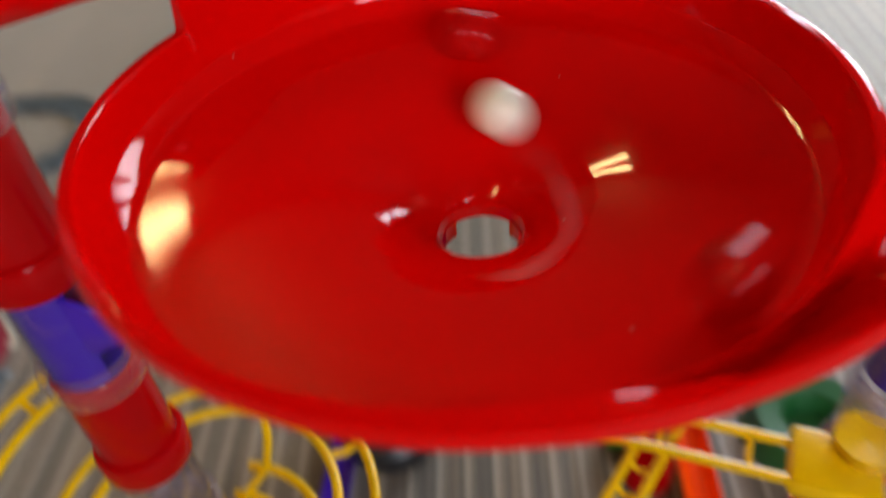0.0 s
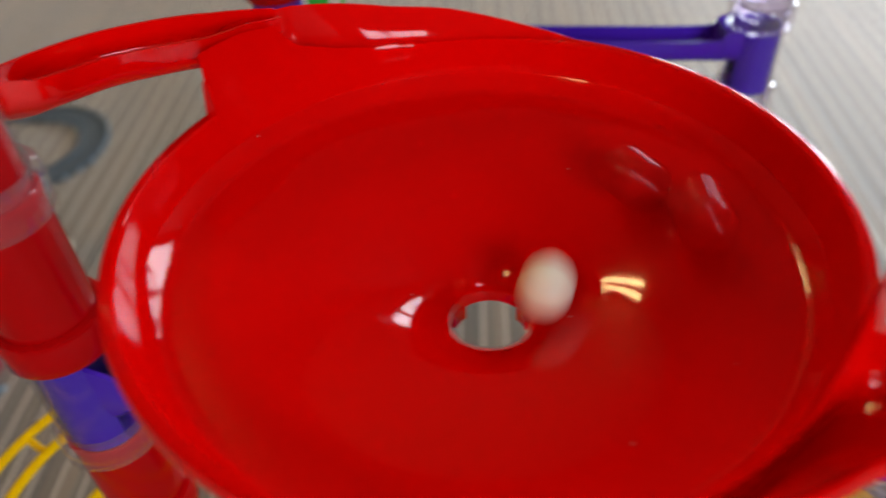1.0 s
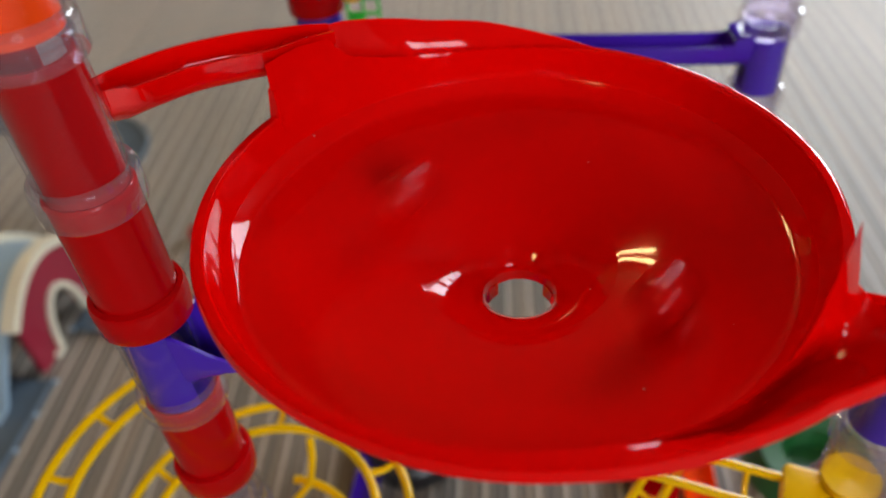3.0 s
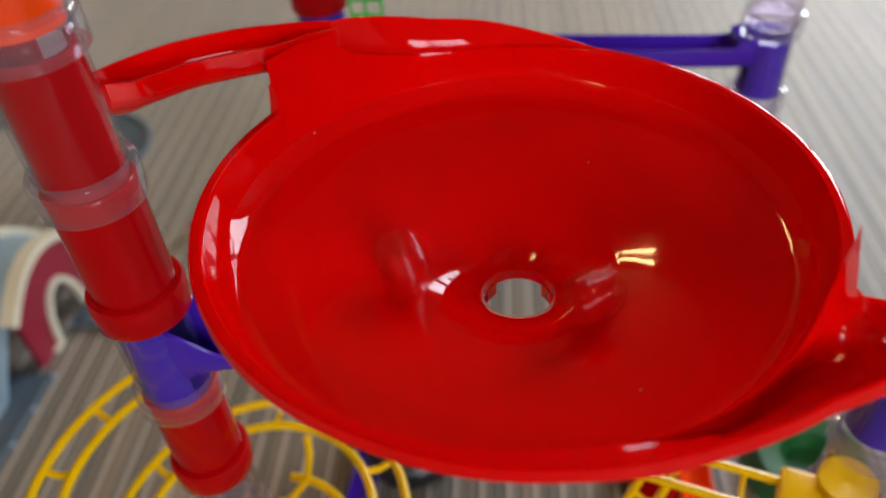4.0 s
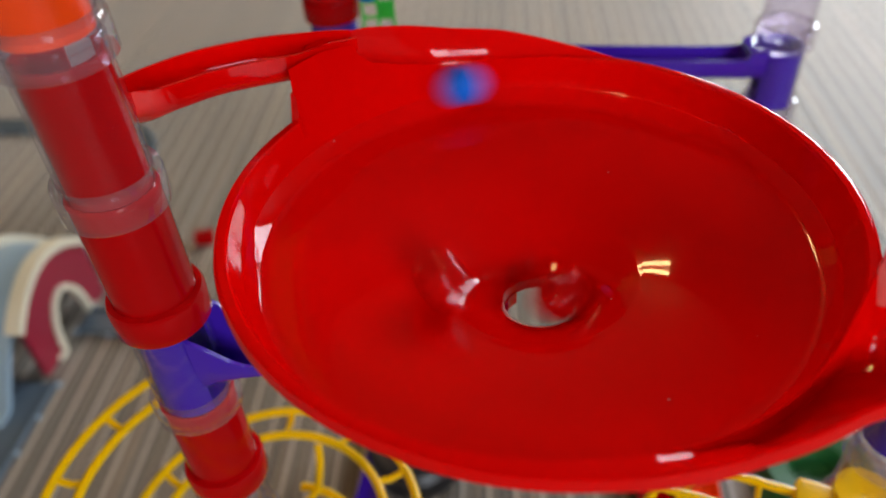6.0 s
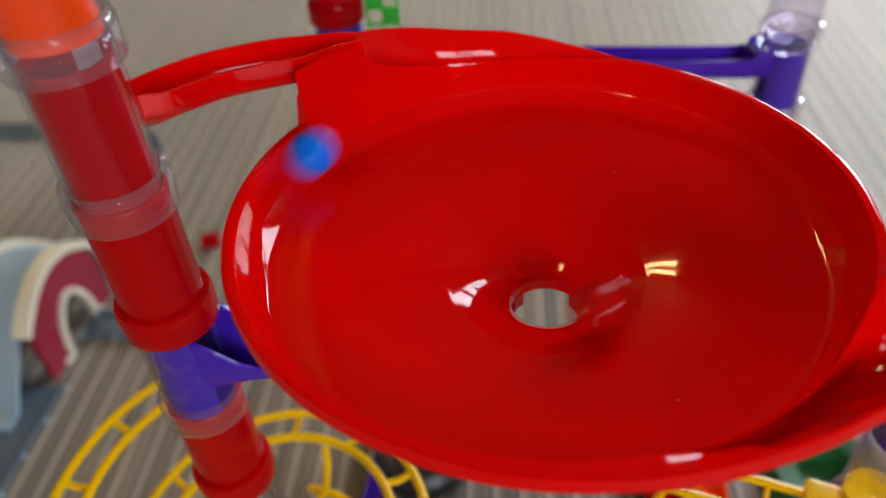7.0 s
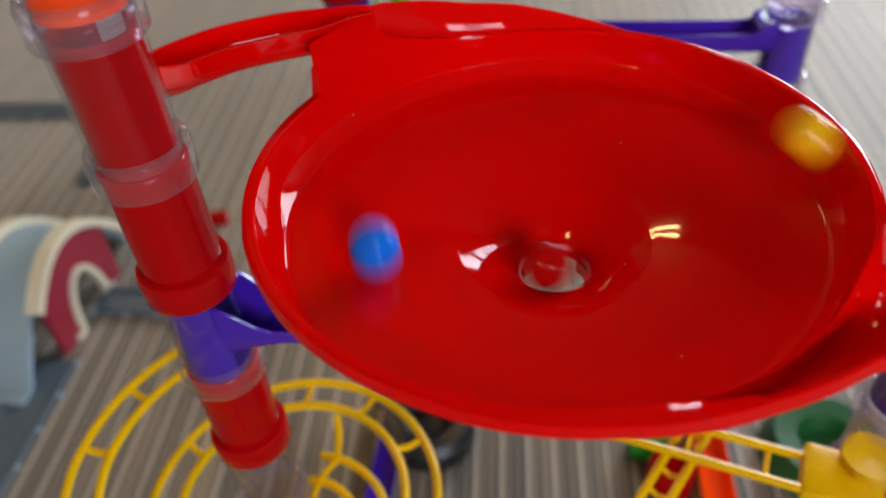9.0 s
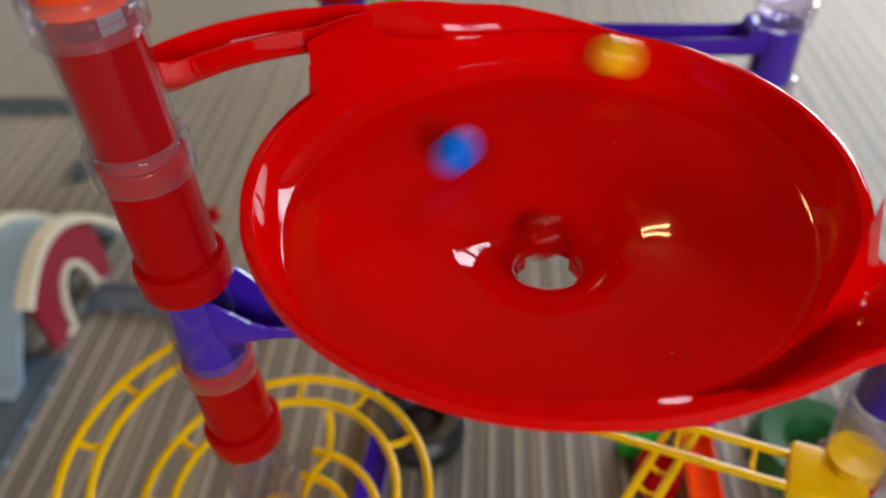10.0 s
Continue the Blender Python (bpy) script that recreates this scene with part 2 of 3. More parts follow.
def channel(w, h, t, n=8):
    """A U-shaped trough section: inner width w, depth h, wall t; origin at the middle of its open top."""
    inner = [(w / 2 * math.cos(math.pi + math.pi * i / n), -h + w / 2 + w / 2 * math.sin(math.pi + math.pi * i / n)) for i in range(n + 1)]
    outer = [((w / 2 + t) * math.cos(math.pi + math.pi * i / n), -h + w / 2 + (w / 2 + t) * math.sin(math.pi + math.pi * i / n)) for i in range(n + 1)]
    return [(-w / 2, 0)] + inner + [(w / 2, 0), (w / 2 + t, 0)] + outer[::-1] + [(-w / 2 - t, 0)]


def curve_points(knots, n=12):
    """A smooth line through knots."""
    ks = [Vector(k) for k in knots]
    ks = [2 * ks[0] - ks[1]] + ks + [2 * ks[-1] - ks[-2]]
    out = []
    for i in range(1, len(ks) - 2):
        a, b, c, d = ks[i - 1 : i + 3]
        for j in range(n):
            u = j / n
            out.append(0.5 * (2 * b + (c - a) * u + (2 * a - 5 * b + 4 * c - d) * u * u + (3 * b - a - 3 * c + d) * u**3))
    return out + [ks[-2]]


# ---- room: floor, walls, ceiling, windows ----
X0, X1, Y0, Y1, TOP = -2.2, 2.2, -2.4, 2.6, 1.94
tagged(part("floor", box("floor", (X1 - X0 + 0.4, Y1 - Y0 + 0.4, 0.1), WOVEN, ((X0 + X1) / 2, (Y0 + Y1) / 2, FLOOR - 0.05))), "brown and grey striped woven floor covering", "floor", kind="structure")
tagged(part("ceiling", box("ceiling", (X1 - X0 + 0.4, Y1 - Y0 + 0.4, 0.1), CEILPAINT, ((X0 + X1) / 2, (Y0 + Y1) / 2, TOP + 0.05))), "plain dark painted ceiling", "ceiling", kind="structure")


def wall(name, along, at, a0, a1, hole=None):
    """A wall along x or y at a place, with one opening (a0, a1, z0, z1)."""
    th = 0.12
    root = thing(name, "plain taupe painted wall", "wall", kind="structure")
    pieces = [(a0, a1, FLOOR, TOP)] if hole is None else [(a0, hole[0], FLOOR, TOP), (hole[1], a1, FLOOR, TOP), (hole[0], hole[1], FLOOR, hole[2]), (hole[0], hole[1], hole[3], TOP)]
    for p0, p1, z0, z1 in pieces:
        size = (p1 - p0, th, z1 - z0) if along == "x" else (th, p1 - p0, z1 - z0)
        mid = ((p0 + p1) / 2, at, (z0 + z1) / 2) if along == "x" else (at, (p0 + p1) / 2, (z0 + z1) / 2)
        part("wall_panel", box("wall_panel", size, WALLPAINT, mid), root)
    return root


def window(name, along, at, hole, cols, rows_n):
    a0, a1, z0, z1 = hole
    root = thing(name, "white framed window with several panes", "window", kind="structure")

    def bar(p0, p1, q0, q1, nm, mat, th):
        size = (p1 - p0, th, q1 - q0) if along == "x" else (th, p1 - p0, q1 - q0)
        mid = ((p0 + p1) / 2, at, (q0 + q1) / 2) if along == "x" else (at, (p0 + p1) / 2, (q0 + q1) / 2)
        return part(nm, box(nm, size, mat, mid), root)

    for i in range(cols + 1):
        x = a0 + (a1 - a0) * i / cols
        bar(x - 0.045, x + 0.045, z0, z1, "window_post", WHITEPAINT, 0.06)
    for j in range(rows_n + 1):
        z = z0 + (z1 - z0) * j / rows_n
        bar(a0 + 0.031, a1 - 0.031, z - 0.045, z + 0.045, "window_rail", WHITEPAINT, 0.054)
    for i in range(cols):
        x, w = a0 + (a1 - a0) * (i + 0.5) / cols, (a1 - a0) / cols / 2 - 0.03
        bar(x - w, x + w, z0 + 0.03, z1 - 0.03, "pane", GLASS, 0.006).visible_shadow = False


WIN_A = (0.62, 2.10, 0.05, 1.40)
WIN_B = (0.85, 2.00, 0.45, 1.65)
wall("wall_north", "x", Y1 + 0.06, X0 - 0.12, X1 + 0.12, WIN_A)
wall("wall_south", "x", Y0 - 0.06, X0 - 0.12, X1 + 0.12, WIN_B)
wall("wall_west", "y", X0 - 0.06, Y0, Y1)
wall("wall_east", "y", X1 + 0.06, Y0, Y1)
window("window_1", "x", Y1 + 0.05, WIN_A, 4, 2)
window("window_2", "x", Y0 - 0.05, WIN_B, 2, 2)
area("window_light", (1.36, Y1 + 0.14, 0.72), (0.3, 0, 0.0), 1.44, 1.30, 100, (0.86, 0.92, 1.0))
area("window_light", (1.425, Y0 - 0.14, 1.05), (0, 0, 0.0), 1.11, 1.16, 74, (0.86, 0.92, 1.0))


def ceiling_lamp(x, y, turn):
    root = thing("ceiling_lamp", "ceiling lamp with two warm glowing glass bars", "lamp", pose(x, y, TOP, 0, 0, turn), group="ceiling lamps")
    part("base", box("lamp_base", (0.40, 0.05, 0.03), WHITEPAINT, (0, 0, -0.015), 0.006), root)
    for s in (-1, 1):
        part("arm", box("lamp_arm", (0.03, 0.09, 0.012), WHITEPAINT, (0, s * 0.07, -0.036), 0.003), root)
        part("glass_bar", box("glass_bar", (0.46, 0.055, 0.05), LAMP, (0, s * 0.115, -0.068), 0.012), root, "warm glowing glass bar")


ceiling_lamp(-0.83, 2.15, 10)
ceiling_lamp(-1.25, -1.75, -40)
# ---- the red funnel ----
BOWL = [(0.0122, -0.0515), (0.0122, -0.0478), (0.0125, -0.0462), (0.0134, -0.0448)]
def cone(r):
    """The height of the funnel's smooth slope at radius r, with a faint ring."""
    return -0.0205 - 0.16 * (0.08 - r) - 0.000224 * (1 / r - 12.5) + 0.00006 * math.exp(-(((r - 0.0340) / 0.0008) ** 2))


def wall_rise(r):
    """The rim's wall, which lifts smoothly off the slope."""
    return (-0.0008 - cone(0.0957)) * max(0.0, (r - 0.083) / 0.0127) ** 5


BOWL += [(r, cone(r) + wall_rise(r)) for r in sorted([0.0145 + 0.0685 * (i / 24) ** 1.3 for i in range(25)] + [0.0325, 0.0332, 0.0336, 0.0340, 0.0344, 0.0348, 0.0355] + [0.0957 - 0.0127 * (1 - i / 18) ** 1.5 for i in range(1, 19)])]
# the heights on which the marbles ride, higher where they lean on the wall
RIDE = [(r, cone(r)) for r in [0.0145 + 0.0705 * (i / 30) ** 1.3 for i in range(31)]]
RIDE += [(0.0870, -0.0190), (0.0888, -0.0178), (0.0905, -0.0160), (0.0919, -0.0137), (0.0931, -0.0110), (0.0941, -0.0080)]
NOTCH, KINK = 154.5, 72.0


HOLE = Vector((0.0033, 0.0))


def lean(r):
    """The hole lies a little beside the rim's middle: the shift at radius r."""
    u = min(max((0.062 - r) / 0.048, 0.0), 1.0)
    return HOLE * (u * u * (3 - 2 * u))


def table(x, xs, ys):
    return float(np.interp(x, xs, ys))


def bowl_column(az, inlet, low_side=False):
    """The section at an azimuth, from the hole over the rim to the underside."""
    col = list(BOWL)
    cuts = [0.0, 0.12, 0.25, 0.38, 0.5, 0.62, 0.75, 0.88, 1.0]
    if inlet:
        u = (NOTCH - az) / (NOTCH - KINK)
        zt = table(u, [0, 0.10, 0.135, 0.20, 0.30, 0.42, 0.53, 0.68, 0.85, 1], [0.012, 0.014, 0.0185, 0.0190, 0.0190, 0.016, 0.0125, 0.0095, 0.004, 0])
        ro = table(u, [0, 0.015, 0.10, 0.135, 0.20, 0.30, 0.42, 0.55, 1], [0.0966, 0.0972, 0.106, 0.1090, 0.1080, 0.1055, 0.1030, 0.1008, 0.0985])
        zi = table(u, [0, 0.12, 0.22, 0.24, 0.275, 0.37, 0.47, 0.65, 1], [0.0215, 0.0212, 0.0188, 0.0135, 0.009, 0.004, 0.0005, -0.001, 0])
        dip = table(u, [0, 0.135, 0.22, 0.3, 0.5, 0.8, 1], [0.010, 0.0145, 0.011, 0.006, 0.004, 0.002, 0])
        if low_side:
            zt = table(u, [0, 0.115, 0.25, 0.42, 0.66, 1], [0.0065, 0.0048, 0.0028, 0.0012, 0, 0])
            ro = table(u, [0, 0.06, 0.115, 0.25, 0.42, 0.66, 1], [0.133, 0.127, 0.119, 0.1095, 0.1045, 0.1005, 0.0985])
            zi = table(u, [0, 0.09, 0.125, 0.153, 0.20, 0.26, 0.32, 0.40, 0.48, 0.56, 0.68, 1], [0.0225, 0.0205, 0.0112, 0.0035, -0.0013, -0.0027, -0.0035, -0.0034, -0.0022, -0.0010, 0, 0])
            col = [(r, min(z, zi - 0.0006 - 0.9 * (0.0962 - r))) if r > 0.085 else (r, z) for r, z in col]
            dip = table(u, [0, 0.25, 0.42, 0.58, 1], [0.020, 0.014, 0.003, 0, 0])
        ri = 0.0962
    else:
        zt, ro, zi, dip, ri = 0.0, 0.0985, 0.0, 0.0, 0.0962
    for s in cuts:
        col.append((ri + (ro - ri) * s, zi + (zt - zi) * s - dip * math.sin(math.pi * s ** (0.5 if low_side else 1.0))))
    ro2 = ro + (0.0015 if not inlet or u > 0.05 else 0.0006)
    low = -0.0045 if not inlet else -0.0045 + (0.0045 if low_side else 0.016) * max(0.0, 1 - u / (0.5 if low_side else 0.3))
    col += [(ro + 0.001, zt - 0.0004), (ro2, zt - 0.0015), (ro2, low), (ro2 - 0.002, low), (0.0945, -0.0105), (0.089, -0.0190), (0.074, -0.0252), (0.047, -0.0312), (0.024, -0.0410), (0.0152, -0.0470), (0.0140, -0.0515)]
    return col


def funnel_bowl():
    cols = []
    for base in (0.0, 180.0):
        azs = [KINK + (NOTCH - KINK) * i / 70 for i in range(71)]
        cols += [(a + base, bowl_column(a, True, base > 0)) for a in azs]
        azs = [NOTCH + 0.05 + (180 + KINK - NOTCH - 0.1) * i / 70 for i in range(71)]
        cols += [(a + base, bowl_column(a, False)) for a in azs]
    k = len(cols[0][1])
    verts = [(r * math.cos(radians(a)) + lean(r).x, r * math.sin(radians(a)) + lean(r).y, z) for a, c in cols for r, z in c]
    n = len(cols)
    faces = [(i * k + c, ((i + 1) % n) * k + c, ((i + 1) % n) * k + (c + 1) % k, i * k + (c + 1) % k) for i in range(n) for c in range(k)]
    me = mesh_of("bowl", verts, faces, RED)
    bm = bmesh.new()
    bm.from_mesh(me)
    bmesh.ops.recalc_face_normals(bm, faces=bm.faces)
    bm.to_mesh(me)
    bm.free()
    return me


TOWER = (-0.133, -0.0115)
# the chute's middle line: place, half width, depth
CHUTE = [(-0.0700, 0.0728, 0.0203, 0.0042, 0.006), (-0.0795, 0.0672, 0.0216, 0.0062, 0.010), (-0.0910, 0.0598, 0.0222, 0.0100, 0.0118), (-0.1035, 0.0552, 0.0222, 0.0105, 0.0120), (-0.1195, 0.0468, 0.0222, 0.0105, 0.0120), (-0.1310, 0.0345, 0.0228, 0.0105, 0.0120), (-0.1352, 0.0190, 0.0262, 0.0105, 0.0120), (-0.1345, 0.0020, 0.0340, 0.0105, 0.0120)]


def chute_mesh(line, mat, nm="inlet_chute"):
    mid = curve_points([c[:3] for c in line], 8)
    where = [k / 8 for k in range(len(mid))]
    sec = channel(0.0180, 0.0168, 0.0015, 10)
    k = len(sec)
    verts, faces = [], []
    for i, p in enumerate(mid):
        ahead = mid[min(i + 1, len(mid) - 1)] - mid[max(i - 1, 0)]
        side = ahead.cross(Vector((0, 0, 1))).normalized()
        wide = table(where[i], range(len(line)), [c[3] for c in line]) / 0.0105
        deep = table(where[i], range(len(line)), [c[4] for c in line]) / 0.0168
        verts += [p + side * (a * wide) + Vector((0, 0, b * deep)) for a, b in sec]
    for i in range(len(mid) - 1):
        for c in range(k):
            d = (c + 1) % k
            faces.append((i * k + c, i * k + d, (i + 1) * k + d, (i + 1) * k + c))
    faces += [tuple(range(k))[::-1], tuple((len(mid) - 1) * k + c for c in range(k))]
    me = mesh_of(nm, verts, faces, mat)
    bm = bmesh.new()
    bm.from_mesh(me)
    bmesh.ops.recalc_face_normals(bm, faces=bm.faces)
    bm.to_mesh(me)
    bm.free()
    return me


def cup(mat, height, r=0.0132, gap=90, turn=90):
    """A half-open cup that hangs in a clear tube."""
    prof = [(r - 0.0014, 0.002), (r - 0.0014, height), (r, height), (r, 0.0)]
    return lathe("cup", prof, mat, 32, turn + gap / 2, 360 - gap)


def cup_floor(mat, r=0.0130):
    return lathe("cup_floor", [(0.0001, 0.0), (0.0001, 0.002), (r, 0.004), (r, 0.0)], mat, 32)


funnel = thing("marble_funnel", "glossy red plastic funnel bowl with two curved inlet chutes", "marble run")
part("bowl", funnel_bowl(), funnel, "glossy red funnel bowl with a hole in the middle")
at_hole = pose(HOLE.x, HOLE.y, 0)
part("spout", lathe("spout", [(0.0128, -0.0510), (0.0128, -0.0555), (0.0144, -0.0555), (0.0144, -0.0510)], RED, 40, 200, 140), funnel, "", at_hole)
for a in (33, 147):
    part("spout_tab", lathe("spout_tab", [(0.0118, -0.0505), (0.0118, -0.0560), (0.0121, -0.0567), (0.0138, -0.0567), (0.0138, -0.0505)], RED, 6, a - 13, 26), funnel, "", at_hole)
chute_me, cup_me, floor_me = (chute_mesh(CHUTE, RED), chute_mesh(CHUTE[3:], RED)), cup(RED_TUBE, 0.047, gap=48), cup_floor(RED_TUBE)
for turn in (0, 180):
    fall = -0.013 if turn else 0.0
    part("inlet_chute", chute_me[1 if turn else 0], funnel, "curved red inlet chute", pose(0, 0, fall, 0, 0, turn))
    m = pose(0, 0, fall, 0, 0, turn) @ pose(*TOWER, 0.007)
    part("inlet_cup", cup_me, funnel, "half-open red cup at the chute's end", m)
    part("cup_floor", floor_me, funnel, "", m)


# ---- tubes of the towers ----
def tube_meshes(mat, nm, rim=None):
    barrel = lathe(nm + "_barrel", [(0.0148, 0.004), (0.0148, 0.0495), (0.0140, 0.0495), (0.0136, 0.049), (0.0136, 0.004)], mat, 44)
    collar = lathe(nm + "_collar", [(0.0137, -0.0070), (0.0137, 0.0052), (0.0150, 0.0068), (0.0168, 0.0060), (0.0175, 0.0045), (0.0175, -0.0062), (0.0170, -0.0070)], rim or mat, 44)
    lip = lathe(nm + "_lip", [(0.0136, 0.0497), (0.0136, 0.0515), (0.0143, 0.0515), (0.0150, 0.0506), (0.0150, 0.0497)], mat, 44)
    return barrel, collar, lip


TUBES = {"clear": tube_meshes(CLEAR, "clear", CLEAR_RIM), "red": tube_meshes(RED_TUBE, "red"), "purple": tube_meshes(PURPLE, "purple"), "orange": tube_meshes(ORANGE, "orange")}
TUBE_LABEL = {"clear": "clear plastic tube with a wider collar, in a tower", "red": "red plastic tube with a wider collar, in a tower", "purple": "purple plastic tube with a wider collar, in a tower", "orange": "orange plastic tube with a wider collar, in a tower"}


def tube(kind, x, y, z):
    root = thing("marble_run_tube", TUBE_LABEL[kind], "tube", pose(x, y, z), group="marble run tubes")
    for nm, me in zip(("barrel", "collar", "lip"), TUBES[kind]):
        ob = part(nm, me, root)
        if kind == "clear":
            ob.visible_shadow = False
    return root


def tower(x, y, top, kinds, step=0.05):
    z = top
    for kind in kinds:
        z -= step
        tube(kind, x, y, z)
    foot = thing("tower_foot", "round plastic foot under a tower", "base", pose(x, y, FLOOR))
    part("plate", lathe("foot_plate", [(0.001, 0), (0.03, 0), (0.032, 0.002), (0.03, 0.005), (0.018, 0.008), (0.0145, max(0.012, z - FLOOR)), (0.001, max(0.012, z - FLOOR))], PURPLE, 40), foot)


tower(*TOWER, 0.1616, ["clear", "clear", "clear", "red", "clear", "red", "clear", "clear", "clear", "red", "purple", "red"], 0.0511)
RT = (0.157, 0.018)
tower(*RT, 0.055, ["clear", "clear", "clear", "clear", "clear", "red", "purple", "red", "clear", "red"])
BL, BR = (-0.129, 0.252), (0.143, 0.245)
tower(*BL, 0.105, ["red", "red", "red", "purple", "clear", "red", "red", "clear", "red", "red", "red"])
tower(*BR, 0.090, ["clear", "clear", "clear", "clear", "clear", "red", "red", "clear", "red", "red"])


# orange cup above, purple track under the funnel, purple track behind
up = thing("track_cup", "orange plastic track end hanging in a clear tube", "track", pose(*TOWER, 0.0605))
part("cup", cup(ORANGE, 0.046, turn=200), up)
part("cup_floor", cup_floor(ORANGE), up)


def flared_track(label, line, cups):
    """A purple trough whose walls rise towards the cups at its ends: cups of (x, y, bottom, height, turn)."""
    root = thing("straight_track", label, "track", group="purple trough tracks")
    part("trough", chute_mesh(line, PURPLE, "trough"), root)
    for x, y, z, height, turn in cups:
        part("end_cup", cup(PURPLE, height, gap=80, turn=turn), root, "", pose(x, y, z))
        part("cup_floor", cup_floor(PURPLE), root, "", pose(x, y, z))
    return root


flared_track("purple plastic trough track from a tower to under the funnel", [(-0.1235, -0.0105, -0.0520, 0.0125, 0.032), (-0.1170, -0.0097, -0.0570, 0.0125, 0.024), (-0.1080, -0.0088, -0.0660, 0.0112, 0.012), (-0.0980, -0.0078, -0.0690, 0.0105, 0.0080), (-0.05, -0.004, -0.0715, 0.0105, 0.0075), (0.0, 0.0, -0.0740, 0.0105, 0.0075)], [(*TOWER, -0.098, 0.048, 5)])
flared_track("purple plastic trough track between two towers behind", [(BL[0] + 0.008, BL[1], -0.068, 0.0125, 0.020), (BL[0] + 0.022, BL[1], -0.074, 0.0105, 0.014), (0.0, 0.2485, -0.0745, 0.0105, 0.014), (0.112, 0.2455, -0.0735, 0.0105, 0.014), (0.124, 0.2453, -0.0685, 0.0115, 0.018), (0.134, 0.245, -0.0650, 0.0125, 0.022)], [(*BL, -0.100, 0.030, 0), (*BR, -0.105, 0.038, 180)])
flared_track("purple plastic trough track leading away from a clear tower", [(RT[0] + 0.008, RT[1] + 0.001, -0.108, 0.0125, 0.024), (RT[0] + 0.022, RT[1] + 0.003, -0.118, 0.0105, 0.014), (RT[0] + 0.06, RT[1] + 0.008, -0.119, 0.0105, 0.0125), (RT[0] + 0.13, RT[1] + 0.016, -0.122, 0.0105, 0.0125)], [(*RT, -0.137, 0.030, 5)])


# ---- yellow wire spiral round the tower ----
def spiral_at(az, off=0.0):
    """The middle of the spiral at an azimuth that grows anticlockwise from its start at 80 to its end at 800."""
    r = table(az, [80, 180, 360, 450, 540, 720, 800], [0.096, 0.092, 0.079, 0.073, 0.064, 0.050, 0.041]) + off
    z = table(az, [80, 180, 360, 450, 540, 720, 800], [-0.183, -0.190, -0.213, -0.222, -0.230, -0.245, -0.250])
    return Vector((TOWER[0] - 0.005 + r * math.cos(radians(az)), TOWER[1] + 0.003 + r * math.sin(radians(az)), z + 0.003))


spiral = thing("spiral_track", "yellow plastic spiral track of thin rails with cross struts", "track")
N = 150
for off in (-0.0085, 0.0085):
    part("rail", sweep("spiral_rail", [spiral_at(80 + 720 * i / N, off) for i in range(N + 1)], ring_section(0.0025), YELLOW), spiral)
strut_me = sweep("strut", [(-0.0085, 0, -0.0005), (0, 0, -0.003), (0.0085, 0, -0.0005)], ring_section(0.0020, 8), YELLOW)
az = 108
while az < 790:
    part("strut", strut_me, spiral, "", pose(*spiral_at(az), 0, 0, az))
    az += 22.5 / (spiral_at(az).xy - Vector(TOWER)).length * 0.1
for a in (75, 195, 315):
    e = [(TOWER[0] + r * math.cos(radians(a + k)), TOWER[1] + r * math.sin(radians(a + k)), z) for r, k, z in ((0.017, 0, -0.246), (0.035, 2, -0.243), (0.048, -5, -0.238), (0.060, 0, -0.231), (0.068, 4, -0.226))]
    part("spoke", sweep("spoke", e, ring_section(0.0023, 8), YELLOW), spiral)
part("hub", lathe("hub", [(0.0150, -0.256), (0.0150, -0.236), (0.0182, -0.236), (0.0182, -0.256)], YELLOW, 40), spiral, "", pose(*TOWER, 0))



# ---- yellow ladder tracks on the right tower ----
def ladder(label, a, b, gap, rungs):
    root = thing("ladder_track", label, "track", group="yellow ladder tracks")
    a, b = Vector(a), Vector(b)
    side = (b - a).cross(Vector((0, 0, 1))).normalized() * gap / 2
    for s in (-1, 1):
        part("rail", sweep("ladder_rail", [a + side * s, (a + b) / 2 + side * s, b + side * s], ring_section(0.0023, 8), YELLOW), root)
    for i in range(rungs):
        p = a + (b - a) * (i + 0.5) / rungs
        part("rung", sweep("rung", [p - side, p - Vector((0, 0, 0.003)), p + side], ring_section(0.0015, 8), YELLOW), root)
    return root


lad = ladder("yellow plastic ladder track with two rails, joined to a tower", (0.129, 0.012, -0.190), (0.022, 0.042, -0.190), 0.0185, 3)
part("block", box("block", (0.036, 0.030, 0.012), YELLOW, (0, 0, 0), 0.003), lad, "solid yellow end block", pose(0.144, 0.010, -0.192, 0, 0, -16))
part("end_cup", cup(YELLOW, 0.016, turn=180), lad, "", pose(*RT, -0.200))
part("cup_floor", cup_floor(YELLOW), lad, "", pose(*RT, -0.184))
ladder("yellow plastic ladder track crossing below another", (0.0830, 0.0410, -0.194), (0.0333, -0.0420, -0.196), 0.0122, 7)


# ---- things low down and on the floor ----
def halfpipe(name, label, mat, a, b, w):
    root = thing(name, label, "track")
    part("trough", sweep("trough", curve_points([a, [(p + q) / 2 for p, q in zip(a, b)], b], 6), channel(w, w * 0.6, 0.0016), mat), root)
    part("end_lip", sweep("end_lip", [Vector(a), Vector(a) + (Vector(b) - Vector(a)).normalized() * 0.004], channel(w + 0.004, w * 0.6 + 0.002, 0.002), mat), root)
    return root


